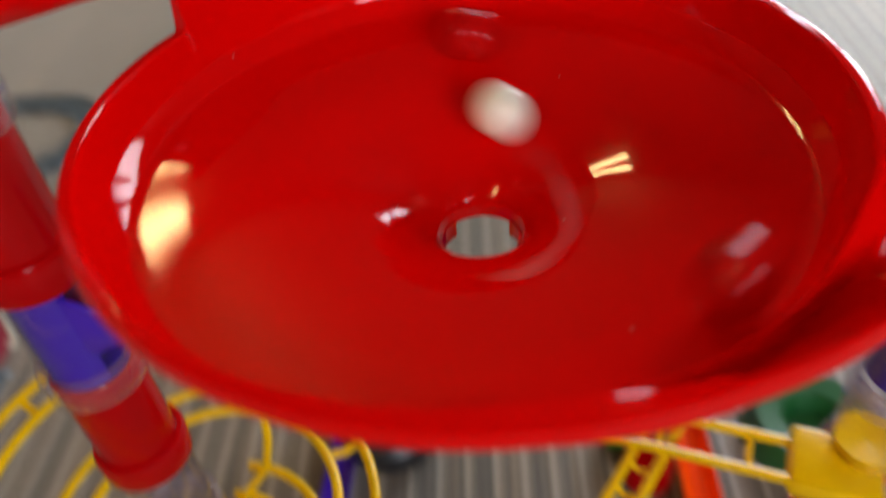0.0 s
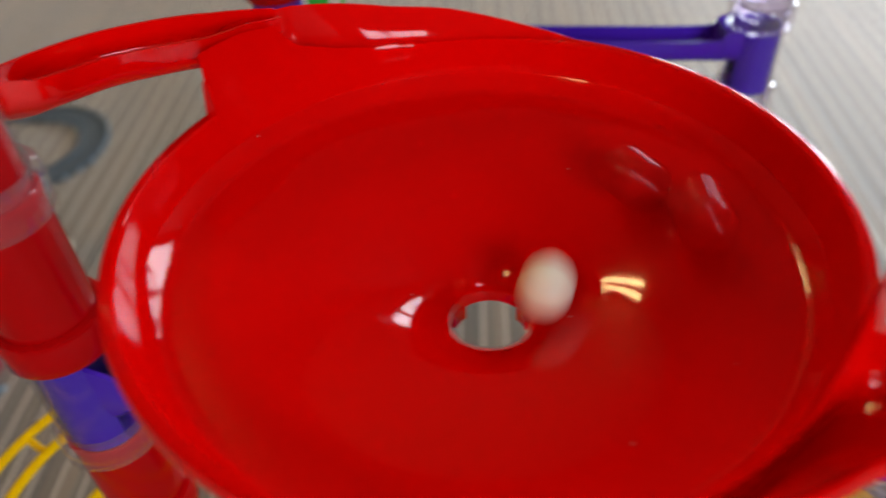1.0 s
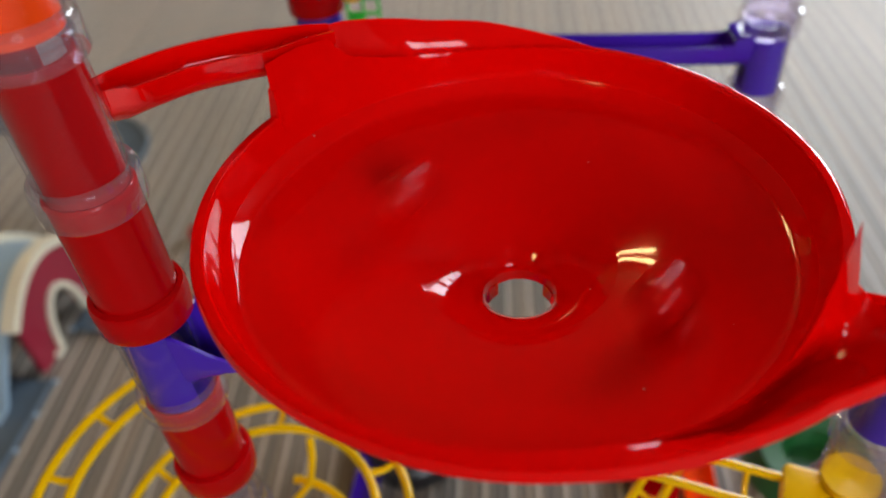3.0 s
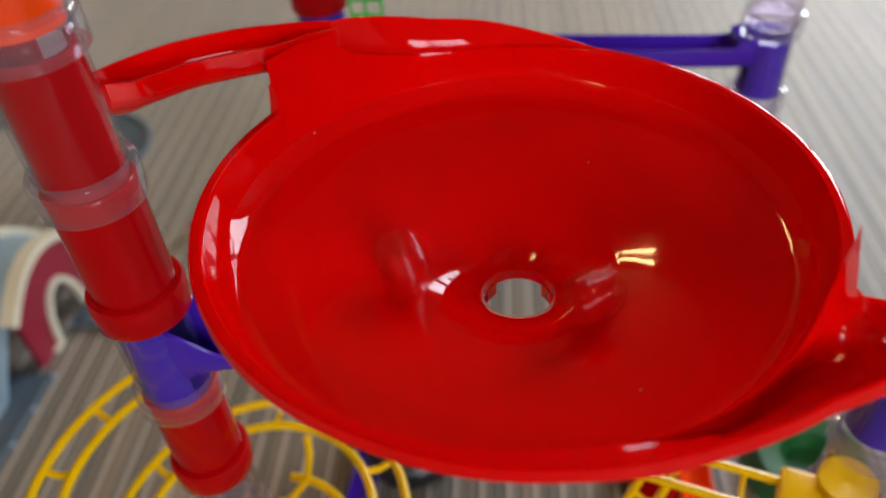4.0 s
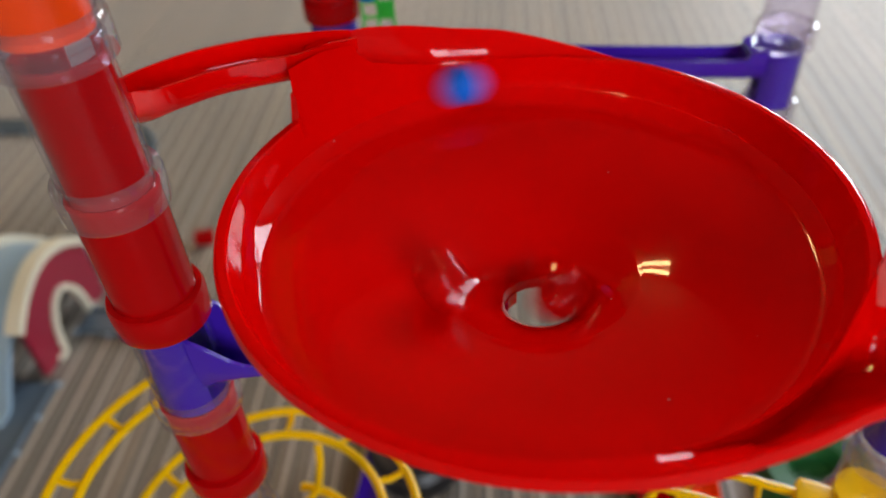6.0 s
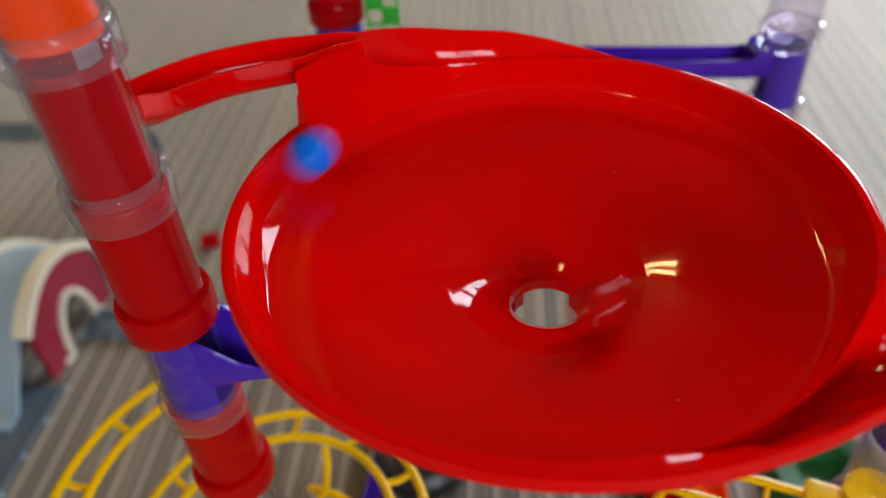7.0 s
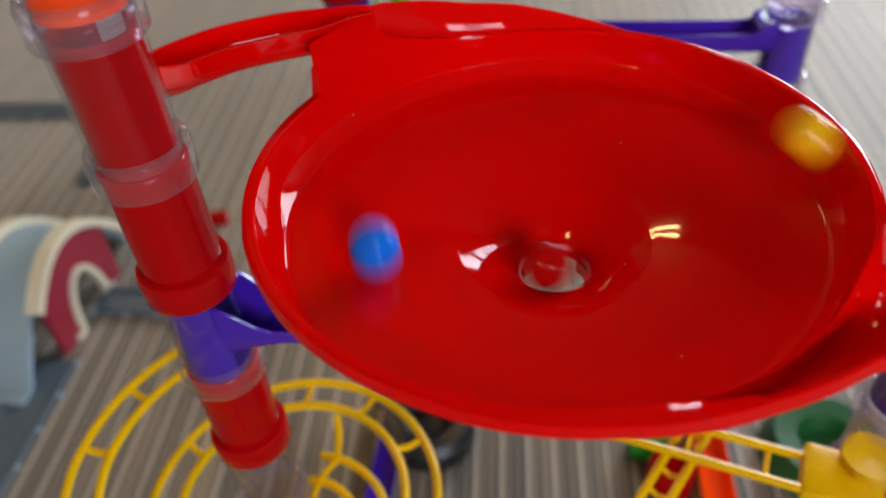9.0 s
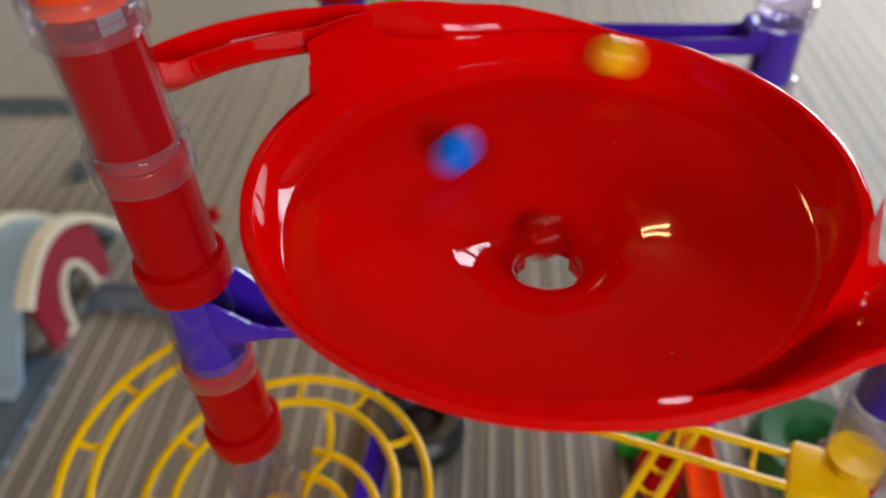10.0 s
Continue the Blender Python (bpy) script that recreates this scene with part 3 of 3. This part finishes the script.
halfpipe("orange_chute", "orange plastic trough lying on the floor", ORANGE, (0.150, 0.235, FLOOR + 0.02), (0.153, 0.02, FLOOR + 0.02), 0.024)
halfpipe("purple_chute", "purple plastic trough lying on the floor", PURPLE, (-0.131, 0.238, FLOOR + 0.018), (-0.136, 0.03, FLOOR + 0.018), 0.020)
def road_piece(label, points, w=0.036, teeth=True):
    """A grey-blue toy road with raised edges."""
    root = thing("toy_road", label, "toy track", group="toy road pieces")
    sec = [(-w / 2, 0), (-w / 2, 0.008), (-w / 2 + 0.004, 0.008), (-w / 2 + 0.005, 0.005), (w / 2 - 0.005, 0.005), (w / 2 - 0.004, 0.008), (w / 2, 0.008), (w / 2, 0)]
    part("deck", sweep("deck", points, sec, ROAD), root)
    if teeth:
        ps = [Vector(p) for p in points]
        tooth = box("edge_tooth", (0.004, 0.005, 0.004), PALEBLUE, (0, 0, 0), 0.0008)
        for i in range(0, len(ps) - 1, 2):
            d = (ps[i + 1] - ps[i]).normalized()
            side = d.cross(Vector((0, 0, 1))).normalized()
            for s in (-1, 1):
                q = ps[i] + side * s * (w / 2 + 0.0022)
                part("edge_tooth", tooth, root, "", pose(q.x, q.y, FLOOR + 0.004, 0, 0, math.degrees(math.atan2(-d.x, d.y))))
    return root


def line(a, b, n):
    return [(a[0] + (b[0] - a[0]) * i / n, a[1] + (b[1] - a[1]) * i / n, FLOOR) for i in range(n + 1)]


ring = [(-0.665 + 0.088 * math.cos(radians(a)), 0.672 + 0.088 * math.sin(radians(a)), FLOOR) for a in range(-75, 96, 6)]
road_piece("curved grey-blue plastic toy road on the floor", ring)
road_piece("straight grey-blue plastic toy road on the floor", line((-0.67, 0.76), (-1.15, 0.745), 24))
road_piece("straight grey-blue toy road running behind the tower", line((-0.50, 0.355), (-0.235, 0.345), 14))
road_piece("grey-blue toy road leading up to the bridge", line((-0.512, 0.262), (-0.505, -0.20), 22), 0.050)


def toy_bridge():
    """A humped toy bridge: maroon sides with an arch, cream kerbs, grey-blue deck."""
    root = thing("toy_bridge", "toy arch bridge with maroon sides, cream kerbs and a grey-blue deck", "toy bridge", pose(-0.503, 0.340, FLOOR))
    half, high, foot, wide, r = 0.118, 0.104, 0.010, 0.072, 0.029
    pier = 0.066
    n = 28

    def hump(y):
        return foot + (high - foot) * max(0.0, math.cos(y / half * math.pi / 2)) ** 0.9

    def side(x):
        bm = bmesh.new()
        ys = [-pier + 2 * pier * i / n for i in range(n + 1)]
        lo = [math.sqrt(max(r * r - y * y, 0.0)) * 2.05 if abs(y) < r else 0.0 for y in ys]
        grid = {}
        for dx in (0.0, -0.006):
            for i, y in enumerate(ys):
                grid[dx, i] = (bm.verts.new((x + dx, y, lo[i])), bm.verts.new((x + dx, y, max(hump(y), lo[i] + 0.003))))
        for i in range(n):
            for dx in (0.0, -0.006):
                a, b, c, d = grid[dx, i][0], grid[dx, i + 1][0], grid[dx, i + 1][1], grid[dx, i][1]
                bm.faces.new((a, b, c, d))
            for k in (0, 1):
                bm.faces.new((grid[0.0, i][k], grid[0.0, i + 1][k], grid[-0.006, i + 1][k], grid[-0.006, i][k]))
        return bm_mesh("bridge_side", bm, MAROON)

    for x in (0.0, -wide):
        part("bridge_side", side(x), root, "maroon side with an arched opening")
        arch = [(x + 0.0005, r * 1.06 * math.cos(radians(a)), 0.002 + r * 2.12 * math.sin(radians(a))) for a in range(0, 181, 9)]
        arch = [(x + 0.0005, r * 1.5, 0.002)] + arch + [(x + 0.0005, -r * 1.5, 0.002)]
        part("arch_trim", sweep("arch_trim", arch, [(-0.003, -0.004), (0.003, -0.004), (0.003, 0.004), (-0.003, 0.004)], CREAM, up=(1, 0, 0)), root, "cream arch trim")
        kerb = [(x - 0.004, -0.072 + (0.072 + half) * i / n, hump(-0.072 + (0.072 + half) * i / n) + 0.004) for i in range(n + 1)]
        part("kerb", sweep("kerb", kerb, [(-0.008, -0.004), (0.008, -0.004), (0.008, 0.005), (-0.008, 0.005)], CREAM), root, "cream kerb")
    deck = [(-wide / 2 - 0.003, -half * 1.15 + 2.3 * half * i / n, hump(-half * 1.15 + 2.3 * half * i / n) - 0.003) for i in range(n + 1)]
    part("deck", sweep("bridge_deck", deck, [(-wide / 2 + 0.008, -0.004), (wide / 2 - 0.008, -0.004), (wide / 2 - 0.008, 0.002), (-wide / 2 + 0.008, 0.002)], PALEBLUE), root, "grey-blue bridge deck")


toy_bridge()

wheel = thing("rubber_wheel", "black rubber toy wheel lying on the floor", "wheel", pose(-0.098, 0.20, FLOOR))
part("tyre", lathe("tyre", [(0.018, 0.002), (0.018, 0.026), (0.024, 0.032), (0.036, 0.032), (0.042, 0.026), (0.042, 0.006), (0.037, 0.0), (0.022, 0.0)], BLACK, 48), wheel)
part("hub", lathe("wheel_hub", [(0.001, 0.006), (0.001, 0.020), (0.008, 0.022), (0.0178, 0.018), (0.0178, 0.006)], BLACK, 32), wheel)

leaf = thing("toy_platform", "round dark green plastic toy platform with a hollow", "toy platform", pose(0.250, 0.205, FLOOR, 0, 0, 20))
part("plate", lathe("plate", [(0.018, 0.010), (0.026, 0.024), (0.044, 0.026), (0.052, 0.014), (0.054, 0.0), (0.018, 0.0)], DARKGREEN, 40), leaf)
part("pad", lathe("pad", [(0.001, 0.0), (0.001, 0.008), (0.0178, 0.009), (0.0178, 0.0)], DARKGREEN, 32), leaf)

gear = thing("green_gear", "bright green plastic track connector on the floor", "connector", pose(0.101, 0.199, FLOOR))
part("body", box("gear_body", (0.036, 0.022, 0.02), GREEN, (0, 0, 0.01), 0.003), gear)
part("socket", lathe("gear_socket", [(0.006, 0.0205), (0.006, 0.032), (0.010, 0.032), (0.011, 0.0205)], GREEN, 24), gear)

stub = thing("toy_barrel", "short dark red plastic toy barrel on the floor", "toy barrel", pose(0.114, 0.166, FLOOR))
part("shell", lathe("cap_shell", [(0.011, 0.0), (0.011, 0.03), (0.016, 0.034), (0.019, 0.030), (0.020, 0.0)], RED_TUBE, 36), stub)
part("top", lathe("cap_top", [(0.0005, 0.022), (0.0005, 0.026), (0.0108, 0.026), (0.0108, 0.022)], RED_TUBE, 32), stub)

brick = thing("toy_brick", "small red toy brick on the floor", "toy brick", pose(-0.41, 0.50, FLOOR, 0, 0, 12))
part("body", box("brick_body", (0.024, 0.016, 0.014), RED_TUBE, (0, 0, 0.007), 0.0012), brick)
stud = lathe("stud", [(0.0005, 0.0), (0.0005, 0.003), (0.0035, 0.003), (0.0040, 0.0025), (0.0040, 0.0)], RED_TUBE, 16)
for dx in (-0.006, 0.006):
    part("stud", stud, brick, "", pose(dx, 0, 0.0142))

# green lift chain beside the red tower behind: it climbs, and its red pegs carry the marbles
LIFT, LIFT_SPEED = (-0.0997, 0.2520), 0.0275
chain = thing("lift_chain", "bright green plastic lift chain with red pegs beside a red tower", "lift chain", pose(*LIFT, 0))
for x in (-0.0098, 0.0, 0.0098):
    part("side_rail", box("chain_rail", (0.0017, 0.0026, 0.54), GREEN, (x, 0, -0.17), 0.0005), chain)
rung_me = box("chain_rung", (0.0212, 0.0022, 0.0019), GREEN, (0, 0, 0), 0.0005)
plate_me = box("chain_plate", (0.0078, 0.0028, 0.0080), GREEN, (0, 0, 0), 0.0008)
peg_me = lathe("chain_peg", [(0.0005, 0.0), (0.0005, 0.0125), (0.0030, 0.0125), (0.0040, 0.0110), (0.0042, 0.0)], RED_TUBE, 18)
for k in range(54):
    part("rung", rung_me, chain, "", pose(0, 0, -0.438 + 0.01 * k))
    if k % 3:
        part("plate", plate_me, chain, "", pose(0.0049 if k % 3 == 1 else -0.0049, 0, -0.433 + 0.01 * k))
for k in range(7):
    part("peg", peg_me, chain, "dark red peg", pose(0.0060, -0.0012, -0.4325 + 0.079 * k, 90, 0, 0))

# ---- marbles ----
MARBLE = 0.0086


def marble(label, mat):
    bm = bmesh.new()
    bmesh.ops.create_uvsphere(bm, u_segments=32, v_segments=20, radius=MARBLE)
    ob = part("marble", bm_mesh("marble", bm, mat))
    return tagged(ob, label, "marble", group="marbles")


WHITE = marble("white opaque glass marble rolling in the funnel", M_WHITE)
RED_A = marble("red glass marble circling the funnel", M_RED)
RED_B = marble("red glass marble that drops through the funnel", M_RED)
RED_D = marble("red glass marble rolling down the yellow spiral", M_RED)
BLUE = marble("blue glass marble with darker swirls", M_BLUE)
LIFT_BLUE = marble("blue glass marble carried up by the green lift chain", M_BLUE)
LIFT_BLUE_LOW = marble("blue glass marble on a lower peg of the lift chain", M_BLUE)
GOLD = marble("orange-yellow glass marble rolling round the rim", M_YELLOW)


def bowl_height(r):
    """The height of a marble's middle over the bowl at radius r."""
    if r < 0.0145:
        return float(np.interp(r, [0.002, 0.006, 0.0145], [-0.0445, -0.0415, bowl_height(0.0146)]))
    rr = min(r, 0.0905)
    rs, zs = [p[0] for p in RIDE], [p[1] for p in RIDE]
    slope = (float(np.interp(min(rr + 0.003, 0.094), rs, zs)) - float(np.interp(rr, rs, zs))) / (min(rr + 0.003, 0.094) - rr)
    return float(np.interp(rr, rs, zs)) + MARBLE * math.sqrt(1 + min(slope, 0.9) ** 2)


def smooth(t, ts, vs):
    """A smooth curve through knots."""
    i = min(max(int(np.searchsorted(ts, t)) - 1, 0), len(ts) - 2)
    h = ts[i + 1] - ts[i]
    u = min(max((t - ts[i]) / h, 0.0), 1.0)

    def tangent(j):
        if j == 0 or j == len(ts) - 1:
            a, b = (0, 1) if j == 0 else (j - 1, j)
        else:
            a, b = j - 1, j + 1
        return (vs[b] - vs[a]) / (ts[b] - ts[a]) * h

    m0, m1 = tangent(i), tangent(i + 1)
    return (2 * u**3 - 3 * u**2 + 1) * vs[i] + (u**3 - 2 * u**2 + u) * m0 + (3 * u**2 - 2 * u**3) * vs[i + 1] + (u**3 - u**2) * m1


def orbit(knots):
    """Knots of (seconds, azimuth, radius in mm) in the bowl: a function of time."""
    ts, az, rs = [k[0] for k in knots], [k[1] for k in knots], [k[2] / 1000 for k in knots]

    def at(t):
        a, r = radians(smooth(t, ts, az)), float(np.interp(t, ts, rs))
        return Vector((r * math.cos(a) + lean(r).x, r * math.sin(a) + lean(r).y, bowl_height(r)))

    return at, ts[0], ts[-1]


def way(knots):
    ts = [k[0] for k in knots]

    def at(t):
        return Vector([smooth(t, ts, [k[c] for k in knots]) for c in (1, 2, 3)])

    return at, ts[0], ts[-1]


SP_T, SP_A = [-0.35, 0.0, 0.45, 0.85, 0.95, 1.05, 1.15, 1.35, 1.9, 2.1], [80, 157, 265, 370, 400, 424, 458, 520, 715, 800]


def down_spiral(t0):
    """Rolling down the spiral; at t0 the marble is on its left side."""

    def at(t):
        a = smooth(t - t0, SP_T, SP_A)
        p = spiral_at(a)
        p.z += 0.0075
        return p

    return at, t0 - 0.35, t0 + 2.1


def after_hole(t0, t1):
    """From the hole along the purple track and down the tower to the spiral's start."""
    s = spiral_at(80)
    return way([(t0, HOLE.x, HOLE.y, -0.0445), (t0 + 0.08, HOLE.x, HOLE.y, -0.074), (t0 + 0.3, -0.03, -0.002, -0.073), (t0 + 0.8, TOWER[0], TOWER[1], -0.071), (t0 + 1.0, TOWER[0], TOWER[1], -0.12), (t1 - 0.4, TOWER[0], TOWER[1], -0.17), (t1 - 0.15, TOWER[0] + 0.012, TOWER[1] + 0.045, -0.177), (t1, s.x, s.y, s.z + 0.0075)])


def below(t0):
    return way([(t0, TOWER[0] - 0.02, TOWER[1] + 0.02, -0.245), (t0 + 0.25, TOWER[0], TOWER[1], -0.30), (t0 + 0.5, TOWER[0], TOWER[1], -0.44), (10.2, TOWER[0], TOWER[1], -0.44)])


CH = [(-0.133, -0.0115, 0.030), (-0.1345, 0.012, 0.0255), (-0.1320, 0.0340, 0.0190), (-0.1180, 0.0490, 0.0165), (-0.0925, 0.0600, 0.0150), (-0.0600, 0.0720, 0.0110)]


def chute_way(times, turned, end):
    s = -1 if turned else 1
    knots = [(times[0], s * CH[0][0], s * CH[0][1], 0.10 if not turned else 0.042)]
    knots += [(t, s * p[0], s * p[1], p[2] - (drop if turned else 0.0)) for t, p, drop in zip(times[1:], CH, (0.013, 0.013, 0.013, 0.0125, 0.012, 0.011))]
    return way(knots + [end])


def journey(ob, legs, spin):
    """Key a marble along its legs, rolling as it goes."""
    rows = []
    for k in range(0, 301):
        t = k / 30
        leg = legs[0]
        for some in legs:
            if t >= some[1]:
                leg = some
        p = leg[0](min(max(t, leg[1]), leg[2]))
        rows.append((t, pose(p.x, p.y, p.z, math.sin(k * 0.7) * 20, spin * math.sin(k * 0.45) * 30, math.sin(k * 0.31) * 40)))
    walk(ob, rows)


def lifted(t0, t1):
    """Carried up by the lift chain, past the height of the track behind at t0."""

    def at(t):
        return Vector((LIFT[0] - 0.0038, LIFT[1] - 0.0075, -0.047 + LIFT_SPEED * (t - t0)))

    return at, -0.1, t1


def motions():
    walk(chain, [(t, pose(*LIFT, LIFT_SPEED * t)) for t in range(11)])
    for ob, t0 in ((LIFT_BLUE, 5.4), (LIFT_BLUE_LOW, 8.36)):
        walk(ob, [(t, Matrix.Translation(lifted(t0, 10)[0](t)) @ pose(0, 0, 0, 40, 0, 25)) for t in range(11)])
    white = orbit([(0, 76, 29.3), (0.1, 11, 24.1), (0.2, -88, 19.6), (0.3, -160, 26.1), (0.4, -232, 23.7), (0.5, -309, 20.9), (0.6, -394, 21.9), (0.7, -477, 23.7), (0.8, -553, 23.9), (0.9, -624, 22.6), (1.0, -728, 16.8), (1.1, -819, 20.2), (1.2, -903, 22.0), (1.3, -983, 15.6), (1.4, -1136, 9.8), (1.5, -1255, 14.8), (1.6, -1457, 13.3), (1.7, -1584, 3.6), (1.8, -1860, 5.3), (1.9, -1979, 9.3), (2.0, -2260, 2.2), (2.1, -2555, 3.5), (2.18, -2675, 1.0)])
    journey(WHITE, [white, after_hole(2.18, 4.10), down_spiral(4.45), below(6.55)], 1)
    a = orbit([(0, -43, 80.0), (0.2, -92, 82.0), (0.3, -118, 83.0), (0.4, -153, 80.0), (0.5, -177, 80.0), (0.6, -205, 79.0), (0.7, -230, 76.0), (0.8, -265, 71.0), (0.9, -300, 68.0), (1.0, -348, 66.0), (1.1, -386, 69.0), (1.2, -420, 71.0), (1.3, -446, 73.0), (1.4, -472, 76.0), (1.5, -493, 74.0), (1.6, -517, 61.0), (1.7, -553, 50.5), (1.8, -613, 44.3), (1.9, -665, 53.9), (2.0, -705, 70.0), (2.1, -730, 74.0), (2.2, -756, 66.0), (2.3, -788, 52.9), (2.4, -853, 42.8), (2.5, -903, 46.8), (2.6, -948, 54.2), (2.7, -980, 57.0), (3.2, -1205, 52.2), (3.8, -1485, 49.6), (3.9, -1525, 43.9), (4.0, -1599, 37.6), (4.1, -1651, 43.9), (4.2, -1697, 48.1), (4.3, -1736, 45.6), (4.4, -1793, 36.2), (4.5, -1858, 36.0), (4.6, -1914, 37.7), (4.7, -1957, 40.3), (4.8, -2002, 41.2), (4.9, -2050, 37.6), (5.0, -2114, 40.0), (5.1, -2163, 41.7), (5.2, -2220, 39.2), (5.4, -2332, 35.9), (5.5, -2381, 36.4), (5.6, -2441, 38.7), (5.7, -2493, 35.3), (6.2, -2792, 33.9), (6.8, -3166, 31.3), (6.9, -3218, 30.8), (7.0, -3294, 29.5), (7.1, -3365, 28.4), (7.2, -3427, 30.4), (7.3, -3485, 28.0), (7.4, -3567, 28.8), (7.5, -3634, 31.0), (7.6, -3706, 25.6), (7.7, -3769, 26.7), (7.8, -3840, 28.2), (7.9, -3904, 28.5), (8.0, -3988, 23.3), (8.1, -4064, 21.5), (8.2, -4134, 25.8), (8.3, -4202, 25.2), (8.4, -4292, 25.5), (8.5, -4353, 24.5), (8.6, -4439, 23.3), (8.7, -4509, 23.0), (8.8, -4594, 20.5), (8.9, -4680, 17.8), (9.0, -4781, 14.3), (9.1, -4875, 18.1), (9.2, -4951, 20.7), (9.3, -5022, 16.9), (9.4, -5126, 11.3), (9.5, -5222, 16.3), (9.6, -5337, 11.2), (9.7, -5499, 10.0), (9.8, -5641, 10.1), (9.9, -5852, 8.5), (10.0, -6016, 8.1), (10.1, -6265, 9.5)])
    journey(RED_A, [a], 1)
    b = orbit([(0, 91, 62.0), (0.1, 52, 62.0), (0.2, 2, 66.0), (0.3, -30, 66.0), (0.4, -70, 67.0), (0.5, -102, 63.0), (0.6, -144, 58.1), (0.7, -180, 55.2), (0.8, -235, 54.1), (0.9, -276, 55.0), (1.0, -325, 57.9), (1.1, -358, 60.0), (1.2, -400, 51.7), (1.3, -441, 45.9), (1.4, -496, 48.5), (1.5, -538, 49.6), (1.6, -586, 45.6), (1.7, -632, 44.0), (1.8, -685, 48.5), (1.9, -724, 50.5), (2.0, -772, 50.7), (2.1, -815, 48.1), (2.2, -865, 47.6), (2.3, -910, 45.9), (2.4, -966, 43.4), (2.5, -1016, 45.6), (2.6, -1073, 49.4), (2.7, -1114, 51.7), (3.2, -1409, 41.9), (3.8, -1748, 36.9), (3.9, -1794, 39.5), (4.0, -1847, 34.6), (4.1, -1909, 31.7), (4.2, -1985, 33.1), (4.3, -2033, 36.1), (4.4, -2094, 34.1), (4.5, -2155, 30.6), (4.6, -2230, 29.0), (4.7, -2284, 31.2), (4.8, -2350, 22.9), (4.9, -2451, 18.6), (5.0, -2532, 24.1), (5.1, -2608, 22.7), (5.2, -2725, 19.8), (5.3, -2795, 21.5), (5.4, -2880, 15.7), (5.5, -3003, 13.5), (5.6, -3090, 19.7), (5.7, -3179, 13.1), (5.9, -3466, 12.0), (6.05, -3736, 10.1), (6.18, -3836, 0.6)])
    journey(RED_B, [b, after_hole(6.18, 8.10), down_spiral(8.45)], -1)
    journey(RED_D, [way([(-0.1, 0.0, 0.0, -0.073), (0.0, TOWER[0], TOWER[1], -0.071), (0.2, TOWER[0], TOWER[1], -0.12), (0.75, TOWER[0], TOWER[1], -0.17), (1.0, TOWER[0] + 0.012, TOWER[1] + 0.045, -0.177), (1.17, *spiral_at(80))]), down_spiral(1.52), below(3.62)], 1)
    blue = orbit([(5.5, -60, 91.0), (5.6, -127, 88.0), (5.7, -160, 89.0), (6.0, -250, 88.0), (6.4, -372, 84.0), (6.8, -510, 89.0), (6.9, -534, 90.0), (7.0, -561, 89.0), (7.1, -584, 88.0), (7.2, -612, 86.0), (7.3, -635, 83.0), (7.4, -668, 78.0), (7.5, -696, 74.0), (7.6, -738, 71.0), (7.7, -772, 75.0), (7.8, -805, 80.0), (7.9, -829, 77.0), (8.0, -862, 70.0), (8.1, -892, 66.0), (8.2, -934, 60.0), (8.3, -972, 58.0), (8.4, -1022, 62.0), (8.5, -1058, 64.0), (8.6, -1099, 66.0), (8.7, -1131, 68.0), (8.8, -1167, 69.0), (8.9, -1194, 68.0), (9.0, -1235, 61.0), (9.1, -1270, 58.1), (9.2, -1320, 53.1), (9.3, -1366, 50.9), (9.4, -1415, 56.9), (9.5, -1446, 59.0), (9.6, -1484, 55.9), (9.7, -1516, 50.9), (9.8, -1571, 46.5), (9.9, -1609, 45.9), (10.0, -1664, 46.6), (10.1, -1714, 46.9)])
    p = blue[0](5.5)
    journey(BLUE, [chute_way([5.0, 5.20, 5.28, 5.34, 5.395, 5.44, 5.482], True, (5.5, *p)), blue], -1)
    gold = orbit([(8.8, 89, 89.0), (8.9, 54, 86.0), (9.0, 15, 90.0), (9.1, -14, 91.0), (9.2, -48, 85.0), (9.3, -82, 82.0), (9.4, -124, 84.0), (9.5, -151, 89.0), (9.6, -181, 90.0), (9.7, -207, 90.0), (9.8, -235, 89.0), (9.9, -261, 89.0), (10.0, -289, 89.0), (10.1, -315, 88.0)])
    p = gold[0](8.8)
    up_end = lifted(2.6, 7.7)[0](7.7)
    over = way([(7.7, *up_end), (7.85, -0.12, 0.15, 0.15), (8.0, -0.134, 0.03, 0.145), (8.15, *TOWER, 0.10)])
    journey(GOLD, [lifted(2.6, 7.7), over, chute_way([8.15, 8.30, 8.36, 8.43, 8.51, 8.61, 8.70], False, (8.8, *p)), gold], 1)


motions()
